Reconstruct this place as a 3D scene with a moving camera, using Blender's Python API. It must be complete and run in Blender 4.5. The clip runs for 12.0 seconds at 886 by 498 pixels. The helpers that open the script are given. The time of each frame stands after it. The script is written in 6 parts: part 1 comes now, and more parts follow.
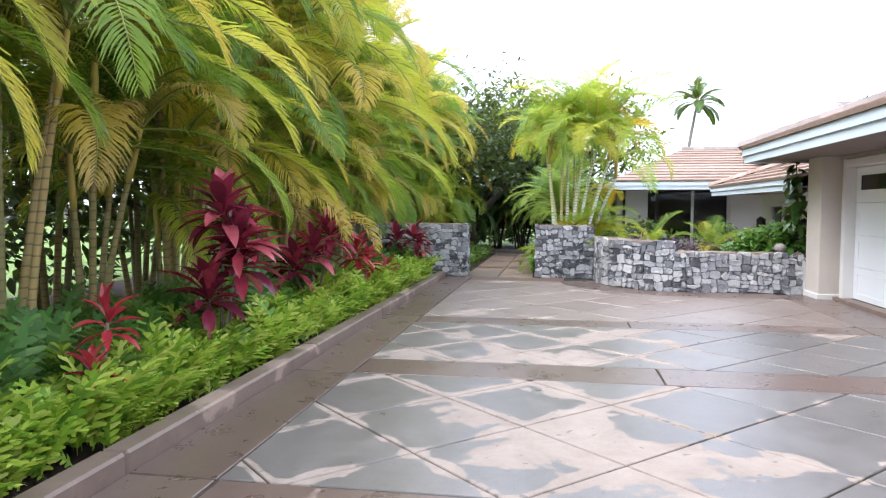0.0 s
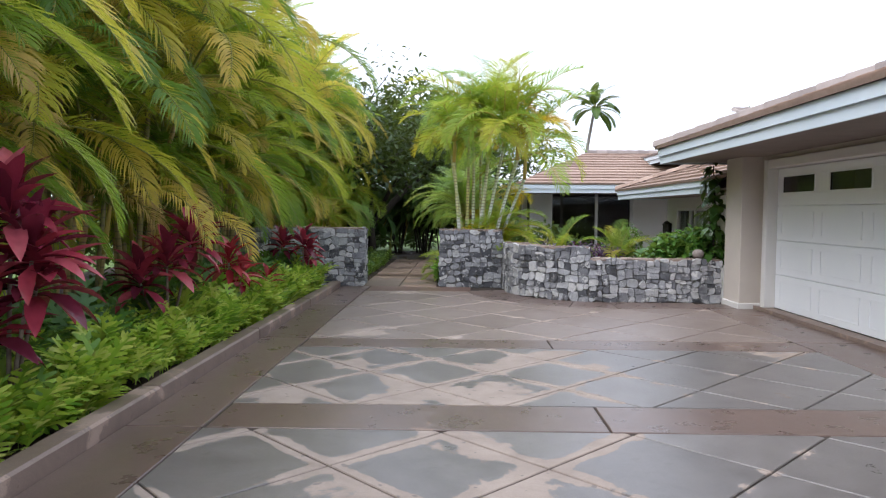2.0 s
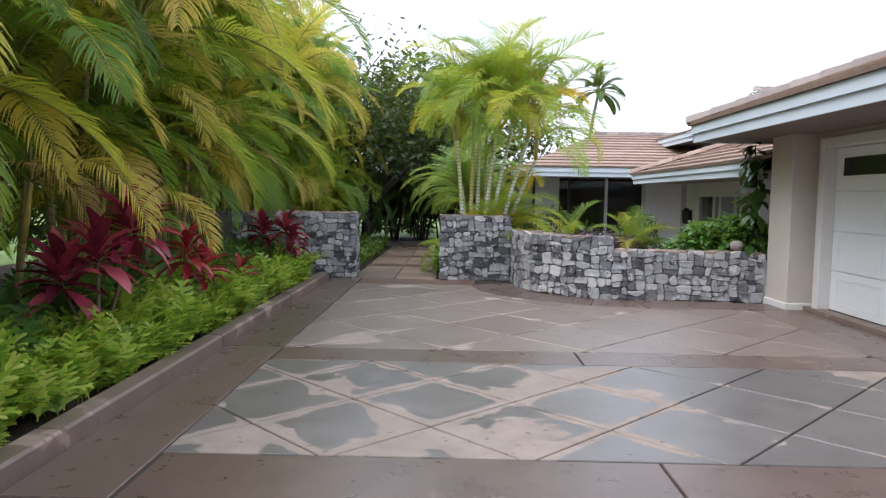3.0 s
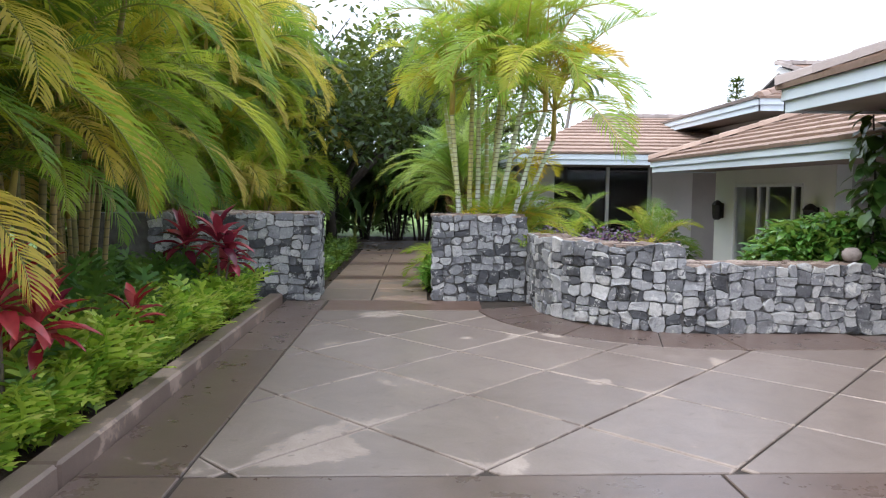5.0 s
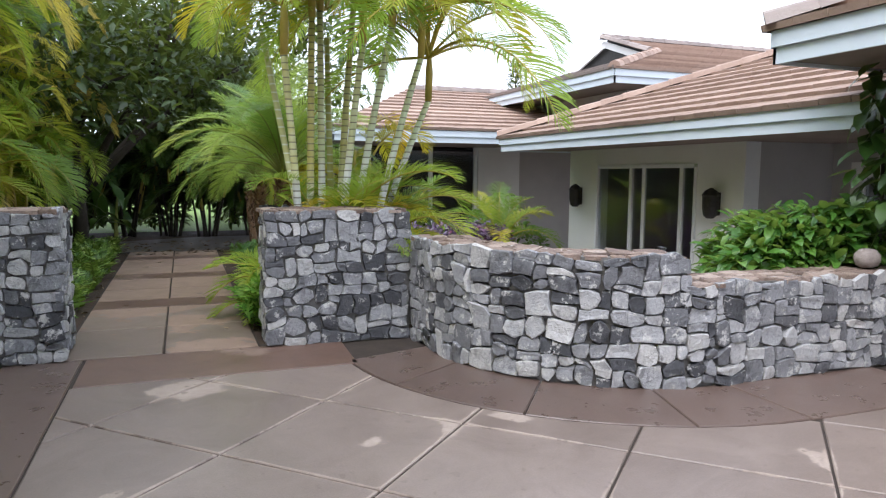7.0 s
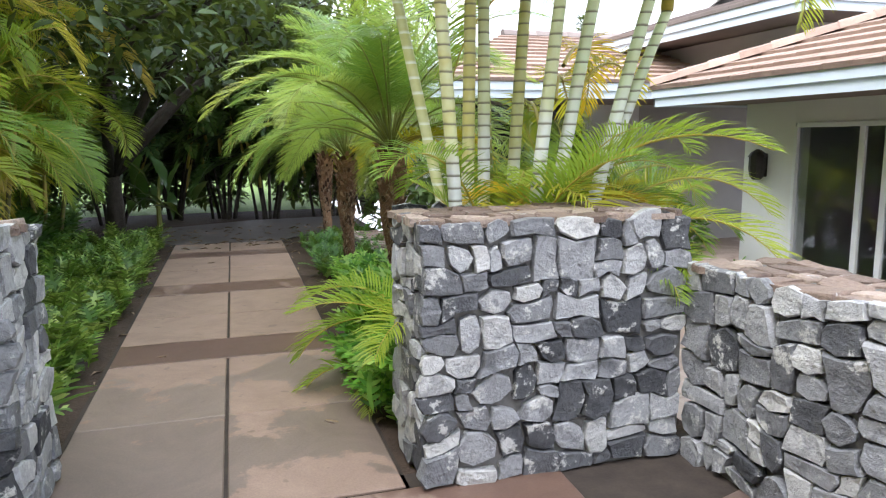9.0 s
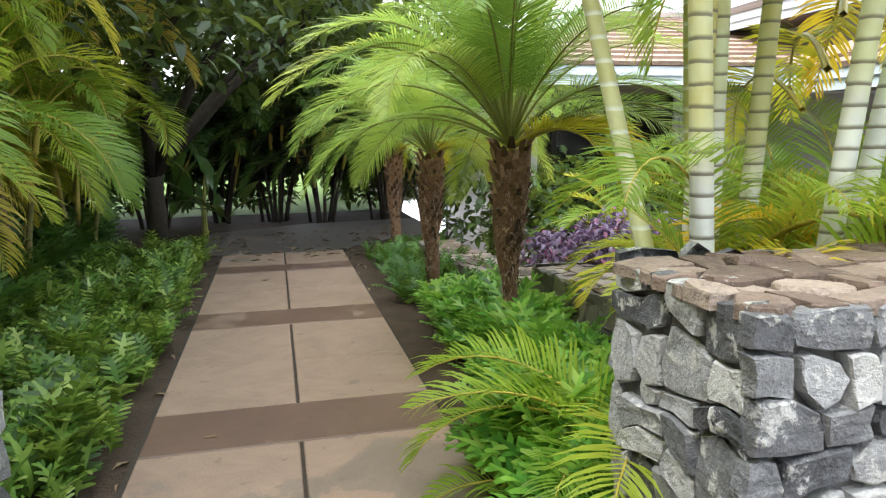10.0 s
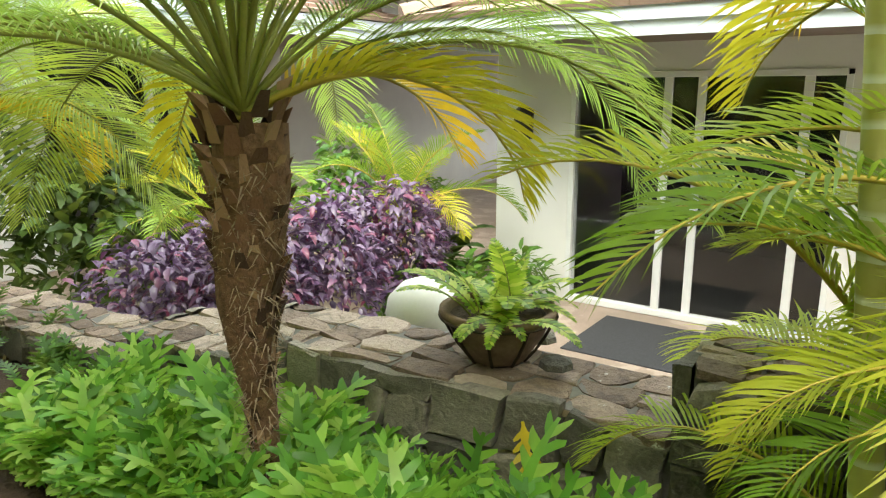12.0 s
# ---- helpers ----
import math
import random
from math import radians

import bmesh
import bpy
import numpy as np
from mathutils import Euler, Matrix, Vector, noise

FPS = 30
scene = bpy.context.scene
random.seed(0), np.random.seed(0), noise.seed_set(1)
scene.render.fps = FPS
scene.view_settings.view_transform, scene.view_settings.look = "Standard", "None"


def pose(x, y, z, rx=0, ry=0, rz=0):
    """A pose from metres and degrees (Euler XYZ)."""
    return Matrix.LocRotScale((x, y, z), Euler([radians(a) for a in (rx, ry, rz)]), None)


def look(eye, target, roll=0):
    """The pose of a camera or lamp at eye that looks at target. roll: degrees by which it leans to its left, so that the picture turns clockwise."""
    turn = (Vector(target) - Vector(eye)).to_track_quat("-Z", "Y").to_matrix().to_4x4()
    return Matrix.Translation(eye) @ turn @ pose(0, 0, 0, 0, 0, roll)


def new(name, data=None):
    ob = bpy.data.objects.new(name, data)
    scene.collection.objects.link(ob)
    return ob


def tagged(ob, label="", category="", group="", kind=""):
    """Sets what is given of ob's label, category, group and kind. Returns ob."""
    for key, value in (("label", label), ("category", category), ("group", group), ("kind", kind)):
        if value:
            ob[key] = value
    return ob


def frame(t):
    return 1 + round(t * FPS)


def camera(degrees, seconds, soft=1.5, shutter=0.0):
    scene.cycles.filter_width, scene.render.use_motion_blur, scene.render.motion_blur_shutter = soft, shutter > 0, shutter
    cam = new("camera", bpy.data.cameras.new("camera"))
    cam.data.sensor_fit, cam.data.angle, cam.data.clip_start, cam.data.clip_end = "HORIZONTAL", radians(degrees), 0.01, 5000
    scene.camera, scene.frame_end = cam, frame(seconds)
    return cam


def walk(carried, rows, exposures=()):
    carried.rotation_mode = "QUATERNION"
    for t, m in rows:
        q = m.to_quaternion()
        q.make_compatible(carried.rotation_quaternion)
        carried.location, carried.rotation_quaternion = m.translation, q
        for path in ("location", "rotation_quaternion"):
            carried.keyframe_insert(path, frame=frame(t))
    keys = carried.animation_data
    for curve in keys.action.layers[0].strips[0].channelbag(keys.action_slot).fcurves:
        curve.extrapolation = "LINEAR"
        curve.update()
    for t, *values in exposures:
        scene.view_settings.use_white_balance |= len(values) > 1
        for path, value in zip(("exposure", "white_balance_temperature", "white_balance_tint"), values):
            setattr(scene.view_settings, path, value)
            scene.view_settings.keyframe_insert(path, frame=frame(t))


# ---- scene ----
cam = camera(64.9, 12.0, 1.2)
PATH = [
    (0, (-0.033, -1.0, 1.588), (-0.36, 0.969, 1.468), 0.1),
    (0.5, (-0.031, -0.962, 1.576), (-0.142, 1.029, 1.43), -0.2),
    (1, (-0.033, -0.734, 1.538), (-0.124, 1.254, 1.343), -0.4),
    (1.5, (-0.098, -0.167, 1.558), (-0.077, 1.826, 1.399), 0.1),
    (2, (-0.164, 0.52, 1.55), (-0.208, 2.516, 1.443), 0.4),
    (2.5, (-0.224, 1.265, 1.538), (-0.299, 3.26, 1.425), 0.5),
    (3, (-0.281, 2.073, 1.523), (-0.315, 4.067, 1.373), 0.9),
    (3.2, (-0.322, 2.42, 1.531), (-0.342, 4.414, 1.369), 0.9),
    (4.8, (-0.692, 4.99, 1.521), (-0.671, 6.981, 1.338), 0.1),
    (5, (-0.723, 5.317, 1.531), (-0.657, 7.309, 1.36), 0.4),
    (5.5, (-0.84, 6.18, 1.512), (-0.586, 8.156, 1.342), 0.6),
    (6, (-0.998, 7.022, 1.513), (-0.534, 8.958, 1.323), 0.6),
    (6.5, (-1.1, 7.858, 1.492), (-0.511, 9.759, 1.292), 0.4),
    (7, (-1.195, 8.731, 1.5), (-0.501, 10.595, 1.287), 0.4),
    (7.2, (-1.218, 9.061, 1.449), (-0.59, 10.95, 1.258), -0.0),
    (8.8, (-1.258, 11.728, 1.508), (-0.681, 13.616, 1.189), -1.0),
    (9, (-1.279, 12.041, 1.525), (-0.715, 13.935, 1.212), -0.6),
    (9.5, (-1.358, 12.886, 1.521), (-0.871, 14.798, 1.198), -0.6),
    (10, (-1.448, 13.657, 1.531), (-0.992, 15.577, 1.203), -0.8),
    (10.5, (-1.525, 14.474, 1.517), (-0.875, 16.33, 1.153), 0.0),
    (11, (-1.512, 15.213, 1.523), (-0.604, 16.95, 1.127), 0.1),
    (11.5, (-1.457, 15.854, 1.526), (-0.158, 17.312, 1.098), 0.2),
    (12, (-1.35, 16.317, 1.507), (0.254, 17.425, 1.06), -0.1),
]
walk(cam, [(t, look(eye, target, roll)) for t, eye, target, roll in PATH],
     [(0, 1.45, 5850, 14), (0.7, 0.9, 5900, 14), (2.0, 0.74, 5950, 14), (3.0, 0.7, 5950, 14), (5.0, 0.98, 5900, 13), (7.0, 0.98, 5950, 14),
      (9.0, 1.56, 6000, 13), (9.5, 1.6, 6100, 11), (10.5, 1.86, 6550, 6), (11.0, 2.12, 6800, 4), (12.0, 2.1, 7000, 3)])

# ---- light ----
world = bpy.data.worlds.new("overcast_sky")
scene.world = world
world.use_nodes = True
wn = world.node_tree.nodes
wl = world.node_tree.links
sky = wn.new("ShaderNodeTexSky")
sky.sky_type = "NISHITA"
sky.sun_disc = False
sky.sun_elevation = radians(55)
sky.sun_rotation = radians(231)
sky.air_density, sky.dust_density = 1.0, 3.0
cloud = wn.new("ShaderNodeMix")
cloud.data_type = "RGBA"
cloud.inputs["Factor"].default_value = 0.8
cloud.inputs["B"].default_value = (9.3, 9.7, 10.2, 1)
wl.new(sky.outputs["Color"], cloud.inputs["A"])
wl.new(cloud.outputs["Result"], wn["Background"].inputs["Color"])
wn["Background"].inputs["Strength"].default_value = 0.12

sun = new("sun", bpy.data.lights.new("sun", "SUN"))
sun.data.energy = 1.7
sun.data.angle = radians(45)
sun.data.color = (1.0, 0.96, 0.9)
sun.matrix_world = look((0, 0, 23), (13, 9, 0))


# ---- materials ----
def ramp(nt, stops, fac):
    r = nt.nodes.new("ShaderNodeValToRGB")
    els = r.color_ramp.elements
    while len(els) < len(stops):
        els.new(0.5)
    for e, (p, c) in zip(els, stops):
        e.position = p
        e.color = (*c, 1) if len(c) == 3 else c
    nt.links.new(fac, r.inputs["Fac"])
    return r.outputs["Color"]


def math_node(nt, op, a, b=None, c=None):
    n = nt.nodes.new("ShaderNodeMath")
    n.operation = op
    for i, v in enumerate((a, b, c)):
        if v is None:
            continue
        if isinstance(v, (int, float)):
            n.inputs[i].default_value = v
        else:
            nt.links.new(v, n.inputs[i])
    return n.outputs[0]


def noise_node(nt, scale, detail=4, rough=0.6, vec=None, distort=0.0):
    n = nt.nodes.new("ShaderNodeTexNoise")
    n.inputs["Scale"].default_value = scale
    n.inputs["Detail"].default_value = detail
    n.inputs["Roughness"].default_value = rough
    n.inputs["Distortion"].default_value = distort
    if vec is None:
        g = nt.nodes.new("ShaderNodeNewGeometry")
        vec = g.outputs["Position"]
    nt.links.new(vec, n.inputs["Vector"])
    return n.outputs["Fac"]


def mixc(nt, fac, a, b, mode="MIX"):
    m = nt.nodes.new("ShaderNodeMix")
    m.data_type = "RGBA"
    m.blend_type = mode
    for sock, v in (("Factor", fac), ("A", a), ("B", b)):
        if isinstance(v, (int, float)):
            m.inputs[sock].default_value = v
        elif isinstance(v, tuple):
            m.inputs[sock].default_value = (*v, 1)
        else:
            nt.links.new(v, m.inputs[sock])
    return m.outputs["Result"]


def bump(nt, height, strength, dist, bsdf):
    b = nt.nodes.new("ShaderNodeBump")
    b.inputs["Strength"].default_value = strength
    b.inputs["Distance"].default_value = dist
    nt.links.new(height, b.inputs["Height"])
    nt.links.new(b.outputs["Normal"], bsdf.inputs["Normal"])


def blank(name):
    m = bpy.data.materials.new(name)
    m.use_nodes = True
    return m, m.node_tree, m.node_tree.nodes["Principled BSDF"]


def plain(name, c1, c2, scale=6.0, rough=0.7, grain=60.0, relief=0.3, depth=0.004, metal=0.0, per_object=0.0):
    """A surface that varies between two colours at two scales, with fine relief."""
    m, nt, b = blank(name)
    big = noise_node(nt, scale, 5, 0.6)
    fine = noise_node(nt, grain, 3, 0.7)
    f = math_node(nt, "ADD", math_node(nt, "MULTIPLY", big, 0.7), math_node(nt, "MULTIPLY", fine, 0.3))
    if per_object:
        oi = nt.nodes.new("ShaderNodeObjectInfo")
        f = math_node(nt, "ADD", math_node(nt, "MULTIPLY", f, 1 - per_object), math_node(nt, "MULTIPLY", oi.outputs["Random"], per_object))
    col = ramp(nt, [(0.3, c1), (0.7, c2)], f)
    nt.links.new(col, b.inputs["Base Color"])
    b.inputs["Roughness"].default_value = rough
    b.inputs["Metallic"].default_value = metal
    bump(nt, fine, relief, depth, b)
    return m


def leafy(name, stops, translucent=0.35, rough=0.45, island=False, grain=14.0, glow=(0.6, 0.7, 0.1)):
    """Foliage: a colour ramp over pieces, with grain, gloss and light passing through."""
    m, nt, b = blank(name)
    if island:
        src = nt.nodes.new("ShaderNodeNewGeometry").outputs["Random Per Island"]
    else:
        src = nt.nodes.new("ShaderNodeObjectInfo").outputs["Random"]
    n = noise_node(nt, 1.1, 2, 0.5)
    f = math_node(nt, "ADD", math_node(nt, "MULTIPLY", src, 0.65), math_node(nt, "MULTIPLY", n, 0.35))
    col = ramp(nt, stops, f)
    g = noise_node(nt, grain, 2, 0.5)
    col = mixc(nt, 0.5, col, ramp(nt, [(0.3, (0.55, 0.55, 0.55)), (0.7, (1, 1, 1))], g), "MULTIPLY")
    nt.links.new(col, b.inputs["Base Color"])
    b.inputs["Roughness"].default_value = rough
    t = nt.nodes.new("ShaderNodeBsdfTranslucent")
    nt.links.new(mixc(nt, 0.3, col, glow), t.inputs["Color"])
    mx = nt.nodes.new("ShaderNodeMixShader")
    mx.inputs[0].default_value = translucent
    nt.links.new(b.outputs[0], mx.inputs[1])
    nt.links.new(t.outputs[0], mx.inputs[2])
    nt.links.new(mx.outputs[0], nt.nodes["Material Output"].inputs["Surface"])
    return m


def concrete(name, wet, dry, u0=None, v0=None, step=1.3, amount=0.5, gloss=0.3, per_piece=0.25, patches=(), seam=0.12):
    """Stained exposed concrete, damp in the fields and dried out pale in blotches and along the cut joints."""
    m, nt, b = blank(name)
    g = nt.nodes.new("ShaderNodeNewGeometry")
    sep = nt.nodes.new("ShaderNodeSeparateXYZ")
    nt.links.new(g.outputs["Position"], sep.inputs[0])
    x, y = sep.outputs["X"], sep.outputs["Y"]
    blot = noise_node(nt, 1.25, 5, 0.6, None, 0.5)
    mid = noise_node(nt, 3.5, 5, 0.65)
    edge = noise_node(nt, 9.0, 4, 0.7)
    fine = noise_node(nt, 90, 3, 0.7)
    oi = nt.nodes.new("ShaderNodeObjectInfo")
    f = math_node(nt, "ADD", blot, math_node(nt, "MULTIPLY", math_node(nt, "SUBTRACT", mid, 0.5), 0.30))
    f = math_node(nt, "ADD", f, math_node(nt, "MULTIPLY", math_node(nt, "SUBTRACT", edge, 0.5), 0.12))
    if u0 is not None:
        # the joints dry out first on the side away from the garage
        side = nt.nodes.new("ShaderNodeMapRange")
        for sock, v in (("From Min", 0.4), ("From Max", 2.4), ("To Min", 1.0), ("To Max", 0.25)):
            side.inputs[sock].default_value = v
        nt.links.new(x, side.inputs["Value"])
        for sgn, o in ((-1, u0), (1, v0)):
            w = math_node(nt, "MULTIPLY_ADD", y, float(sgn), x)
            w = math_node(nt, "DIVIDE", math_node(nt, "SUBTRACT", w, float(o)), step)
            w = math_node(nt, "ABSOLUTE", math_node(nt, "SUBTRACT", math_node(nt, "FRACT", math_node(nt, "ADD", w, 0.5)), 0.5))
            near = nt.nodes.new("ShaderNodeMapRange")
            near.inputs["From Min"].default_value = seam * 0.35
            near.inputs["From Max"].default_value = seam
            near.inputs["To Min"].default_value = 0.24
            near.inputs["To Max"].default_value = 0.0
            nt.links.new(w, near.inputs["Value"])
            f = math_node(nt, "ADD", f, math_node(nt, "MULTIPLY", near.outputs[0], side.outputs[0]))
    for px, py, pr, pk in patches:
        dx, dy = math_node(nt, "SUBTRACT", x, px), math_node(nt, "SUBTRACT", y, py)
        d = math_node(nt, "SQRT", math_node(nt, "MULTIPLY_ADD", dx, dx, math_node(nt, "MULTIPLY", dy, dy)))
        r = nt.nodes.new("ShaderNodeMapRange")
        r.interpolation_type = "SMOOTHSTEP"
        for sock, v in (("From Min", pr * 0.3), ("From Max", pr * 1.25), ("To Min", pk), ("To Max", 0.0)):
            r.inputs[sock].default_value = v
        nt.links.new(d, r.inputs["Value"])
        f = math_node(nt, "ADD", f, r.outputs[0])
    mask = ramp(nt, [(amount, (0, 0, 0)), (amount + 0.03, (1, 1, 1))], f)
    shade = math_node(nt, "ADD", math_node(nt, "MULTIPLY", mid, 1 - per_piece), math_node(nt, "MULTIPLY", oi.outputs["Random"], per_piece))
    w_col = ramp(nt, [(0.25, wet[0]), (0.75, wet[1])], shade)
    d_col = ramp(nt, [(0.25, dry[0]), (0.75, dry[1])], mid)
    col = mixc(nt, mask, w_col, d_col)
    spot = ramp(nt, [(0.70, (0, 0, 0)), (0.73, (1, 1, 1))], noise_node(nt, 11.0, 1, 0.4, None, 0.3))
    col = mixc(nt, math_node(nt, "MULTIPLY", spot, 0.6), col, wet[0])
    streak = noise_node(nt, 1.9, 6, 0.75, None, 1.2)
    col = mixc(nt, 0.55, col, ramp(nt, [(0.3, (0.62, 0.6, 0.59)), (0.62, (1, 1, 1))], streak), "MULTIPLY")
    col = mixc(nt, 0.35, col, ramp(nt, [(0.35, (0.6, 0.6, 0.6)), (0.65, (1, 1, 1))], fine), "MULTIPLY")
    nt.links.new(col, b.inputs["Base Color"])
    rr = nt.nodes.new("ShaderNodeMapRange")
    rr.inputs["To Min"].default_value = gloss
    rr.inputs["To Max"].default_value = 0.75
    nt.links.new(mask, rr.inputs["Value"])
    nt.links.new(math_node(nt, "ADD", rr.outputs[0], math_node(nt, "MULTIPLY", math_node(nt, "SUBTRACT", mid, 0.5), 0.25)), b.inputs["Roughness"])
    bump(nt, fine, 0.25, 0.003, b)
    return m


def rock(name, stops, lichen=0.62):
    """Basalt facing stone: a tone for each stone, mottled, with pale crusts and dark patina."""
    m, nt, b = blank(name)
    oi = nt.nodes.new("ShaderNodeObjectInfo")
    g = nt.nodes.new("ShaderNodeNewGeometry")
    own = nt.nodes.new("ShaderNodeVectorMath")
    own.operation = "ADD"
    shift = nt.nodes.new("ShaderNodeCombineXYZ")
    for k in range(3):
        nt.links.new(math_node(nt, "MULTIPLY", oi.outputs["Random"], 37.0 + 11 * k), shift.inputs[k])
    nt.links.new(g.outputs["Position"], own.inputs[0])
    nt.links.new(shift.outputs[0], own.inputs[1])
    vec = own.outputs[0]
    n1 = noise_node(nt, 9, 5, 0.65, vec)
    n2 = noise_node(nt, 45, 4, 0.7, vec)
    n3 = noise_node(nt, 5.5, 5, 0.7, vec, 1.0)
    f = math_node(nt, "ADD", math_node(nt, "MULTIPLY", oi.outputs["Random"], 0.72), math_node(nt, "MULTIPLY", n1, 0.28))
    col = ramp(nt, stops, f)
    crust = ramp(nt, [(lichen, (0, 0, 0)), (lichen + 0.05, (1, 1, 1))], math_node(nt, "ADD", math_node(nt, "MULTIPLY", n1, 0.8), math_node(nt, "MULTIPLY", n2, 0.25)))
    col = mixc(nt, crust, col, (0.58, 0.575, 0.56))
    patina = ramp(nt, [(0.54, (1, 1, 1)), (0.61, (0.42, 0.42, 0.44))], n3)
    col = mixc(nt, 0.6, col, patina, "MULTIPLY")
    col = mixc(nt, 0.5, col, ramp(nt, [(0.35, (0.55, 0.55, 0.57)), (0.6, (1, 1, 1))], n2), "MULTIPLY")
    nt.links.new(col, b.inputs["Base Color"])
    b.inputs["Roughness"].default_value = 0.75
    bump(nt, math_node(nt, "ADD", n1, math_node(nt, "MULTIPLY", n2, 0.6)), 0.9, 0.025, b)
    return m


WET_A = ((0.132, 0.119, 0.112), (0.21, 0.19, 0.178))
DRY_A = ((0.30, 0.24, 0.2), (0.39, 0.32, 0.27))
DRY_NEAR = [(0.05, 4.5, 0.5, 0.26), (0.1, 3.95, 0.55, 0.26), (-0.2, 3.5, 0.5, 0.26), (0.4, 3.5, 0.5, 0.26), (0.9, 3.45, 0.45, 0.22), (1.35, 3.5, 0.3, 0.22), (-0.75, 4.2, 0.4, 0.2), (-0.1, 5.1, 0.4, 0.22),
            (0.9, 5.15, 0.35, 0.18), (3.2, 5.3, 0.5, 0.22), (-0.37, 4.6, 0.32, -0.34), (0.45, 2.9, 0.5, 0.2)]
DRY_MIDDLE = [(-0.45, 6.35, 0.45, 0.26), (-0.05, 6.5, 0.5, 0.26), (-0.8, 6.1, 0.4, 0.22), (0.6, 7.8, 0.4, 0.24), (0.9, 8.15, 0.35, 0.22), (1.15, 7.55, 0.3, 0.2), (0.3, 7.4, 0.35, 0.2), (-1.65, 6.25, 0.4, 0.22),
              (-1.2, 7.4, 0.35, 0.16), (-0.7, 6.85, 0.35, 0.2), (3.3, 8.3, 0.45, 0.2), (1.0, 6.15, 0.35, 0.18)]
DRY_FAR = [(-0.35, 9.05, 0.4, 0.18), (-1.35, 9.3, 0.5, 0.19), (1.0, 10.4, 0.25, 0.2), (0.75, 10.75, 0.15, 0.2), (-1.15, 13.75, 0.45, 0.18), (-0.05, 13.45, 0.3, 0.14), (0.7, 12.55, 0.2, 0.16)]
m_fieldA = concrete("drive_concrete_near", WET_A, DRY_A, -2.94, 5.07, 1.34, 0.68, 0.32, 0.25, DRY_NEAR)
m_fieldB = concrete("drive_concrete_middle", WET_A, DRY_A, -5.83, 6.17, 1.19, 0.67, 0.32, 0.25, DRY_MIDDLE)
m_fieldC = concrete("drive_concrete_far", ((0.205, 0.158, 0.134), (0.29, 0.23, 0.198)), ((0.36, 0.285, 0.24), (0.45, 0.37, 0.315)), -9.36, 8.65, 1.405, 0.67, 0.38, 0.25, DRY_FAR, 0.036)
m_band = concrete("drive_band_concrete", ((0.115, 0.078, 0.064), (0.19, 0.135, 0.112)), ((0.25, 0.18, 0.145), (0.30, 0.225, 0.18)), None, None, 1.3, 0.66, 0.3)
m_path = concrete("path_concrete", ((0.20, 0.15, 0.12), (0.26, 0.196, 0.158)), ((0.29, 0.2, 0.153), (0.36, 0.255, 0.2)), None, None, 1.3, 0.50, 0.55, 0.35, [(-1.75, 15.35, 0.6, -0.2), (-0.85, 16.6, 0.35, -0.25)] + [(-1.4, 17.8 + k, 1.4, 0.16) for k in range(5)])
m_pathband = concrete("path_band_concrete", ((0.135, 0.08, 0.06), (0.20, 0.125, 0.095)), ((0.23, 0.155, 0.12), (0.27, 0.19, 0.15)), None, None, 1.3, 0.62, 0.45)
# damp concrete, darkened further to hold the shade of the trees
m_pathfar = concrete("path_shaded_damp_concrete", ((0.08, 0.07, 0.066), (0.12, 0.10, 0.095)), ((0.19, 0.15, 0.13), (0.22, 0.18, 0.155)), None, None, 1.3, 0.66, 0.55)
m_kerb = concrete("kerb_concrete", ((0.17, 0.12, 0.095), (0.25, 0.185, 0.15)), ((0.33, 0.24, 0.19), (0.40, 0.30, 0.24)), None, None, 1.3, 0.56, 0.5)
m_joint = plain("joint_dirt", (0.03, 0.022, 0.018), (0.06, 0.045, 0.035), 8, 0.9)
m_soil = plain("garden_soil", (0.035, 0.022, 0.015), (0.085, 0.055, 0.038), 5, 0.95, 40, 0.8, 0.02)
m_lawn = plain("lawn_grass", (0.10, 0.17, 0.03), (0.18, 0.27, 0.06), 3, 0.9, 50, 0.8, 0.03)
m_stone = rock("basalt_stone", [(0.15, (0.06, 0.062, 0.07)), (0.30, (0.145, 0.148, 0.16)), (0.48, (0.28, 0.284, 0.30)), (0.68, (0.44, 0.443, 0.455)), (0.88, (0.62, 0.61, 0.595))], 0.585)
m_stonebrown = rock("brown_basalt_stone", [(0.1, (0.08, 0.075, 0.07)), (0.5, (0.21, 0.19, 0.17)), (0.9, (0.36, 0.32, 0.28))], 0.68)
m_flag = rock("coping_flagstone", [(0.1, (0.13, 0.088, 0.07)), (0.5, (0.27, 0.195, 0.155)), (0.9, (0.46, 0.37, 0.31))], 0.65)
m_mortar = plain("wall_mortar", (0.09, 0.086, 0.082), (0.20, 0.19, 0.18), 12, 0.95)
m_stucco = plain("stucco_paint", (0.50, 0.445, 0.39), (0.58, 0.52, 0.455), 1.5, 0.85, 120, 0.35, 0.004)
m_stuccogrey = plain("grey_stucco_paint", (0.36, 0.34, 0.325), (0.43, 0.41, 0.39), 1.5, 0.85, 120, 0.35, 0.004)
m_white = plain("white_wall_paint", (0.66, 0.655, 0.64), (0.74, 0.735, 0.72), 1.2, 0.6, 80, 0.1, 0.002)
m_fascia = plain("fascia_paint", (0.55, 0.62, 0.68), (0.64, 0.70, 0.75), 1.0, 0.55, 50, 0.1, 0.002)
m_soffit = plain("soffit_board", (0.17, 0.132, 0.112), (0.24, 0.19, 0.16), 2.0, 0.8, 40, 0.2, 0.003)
m_door = plain("door_enamel", (0.76, 0.78, 0.80), (0.82, 0.835, 0.85), 0.8, 0.4, 70, 0.06, 0.002)
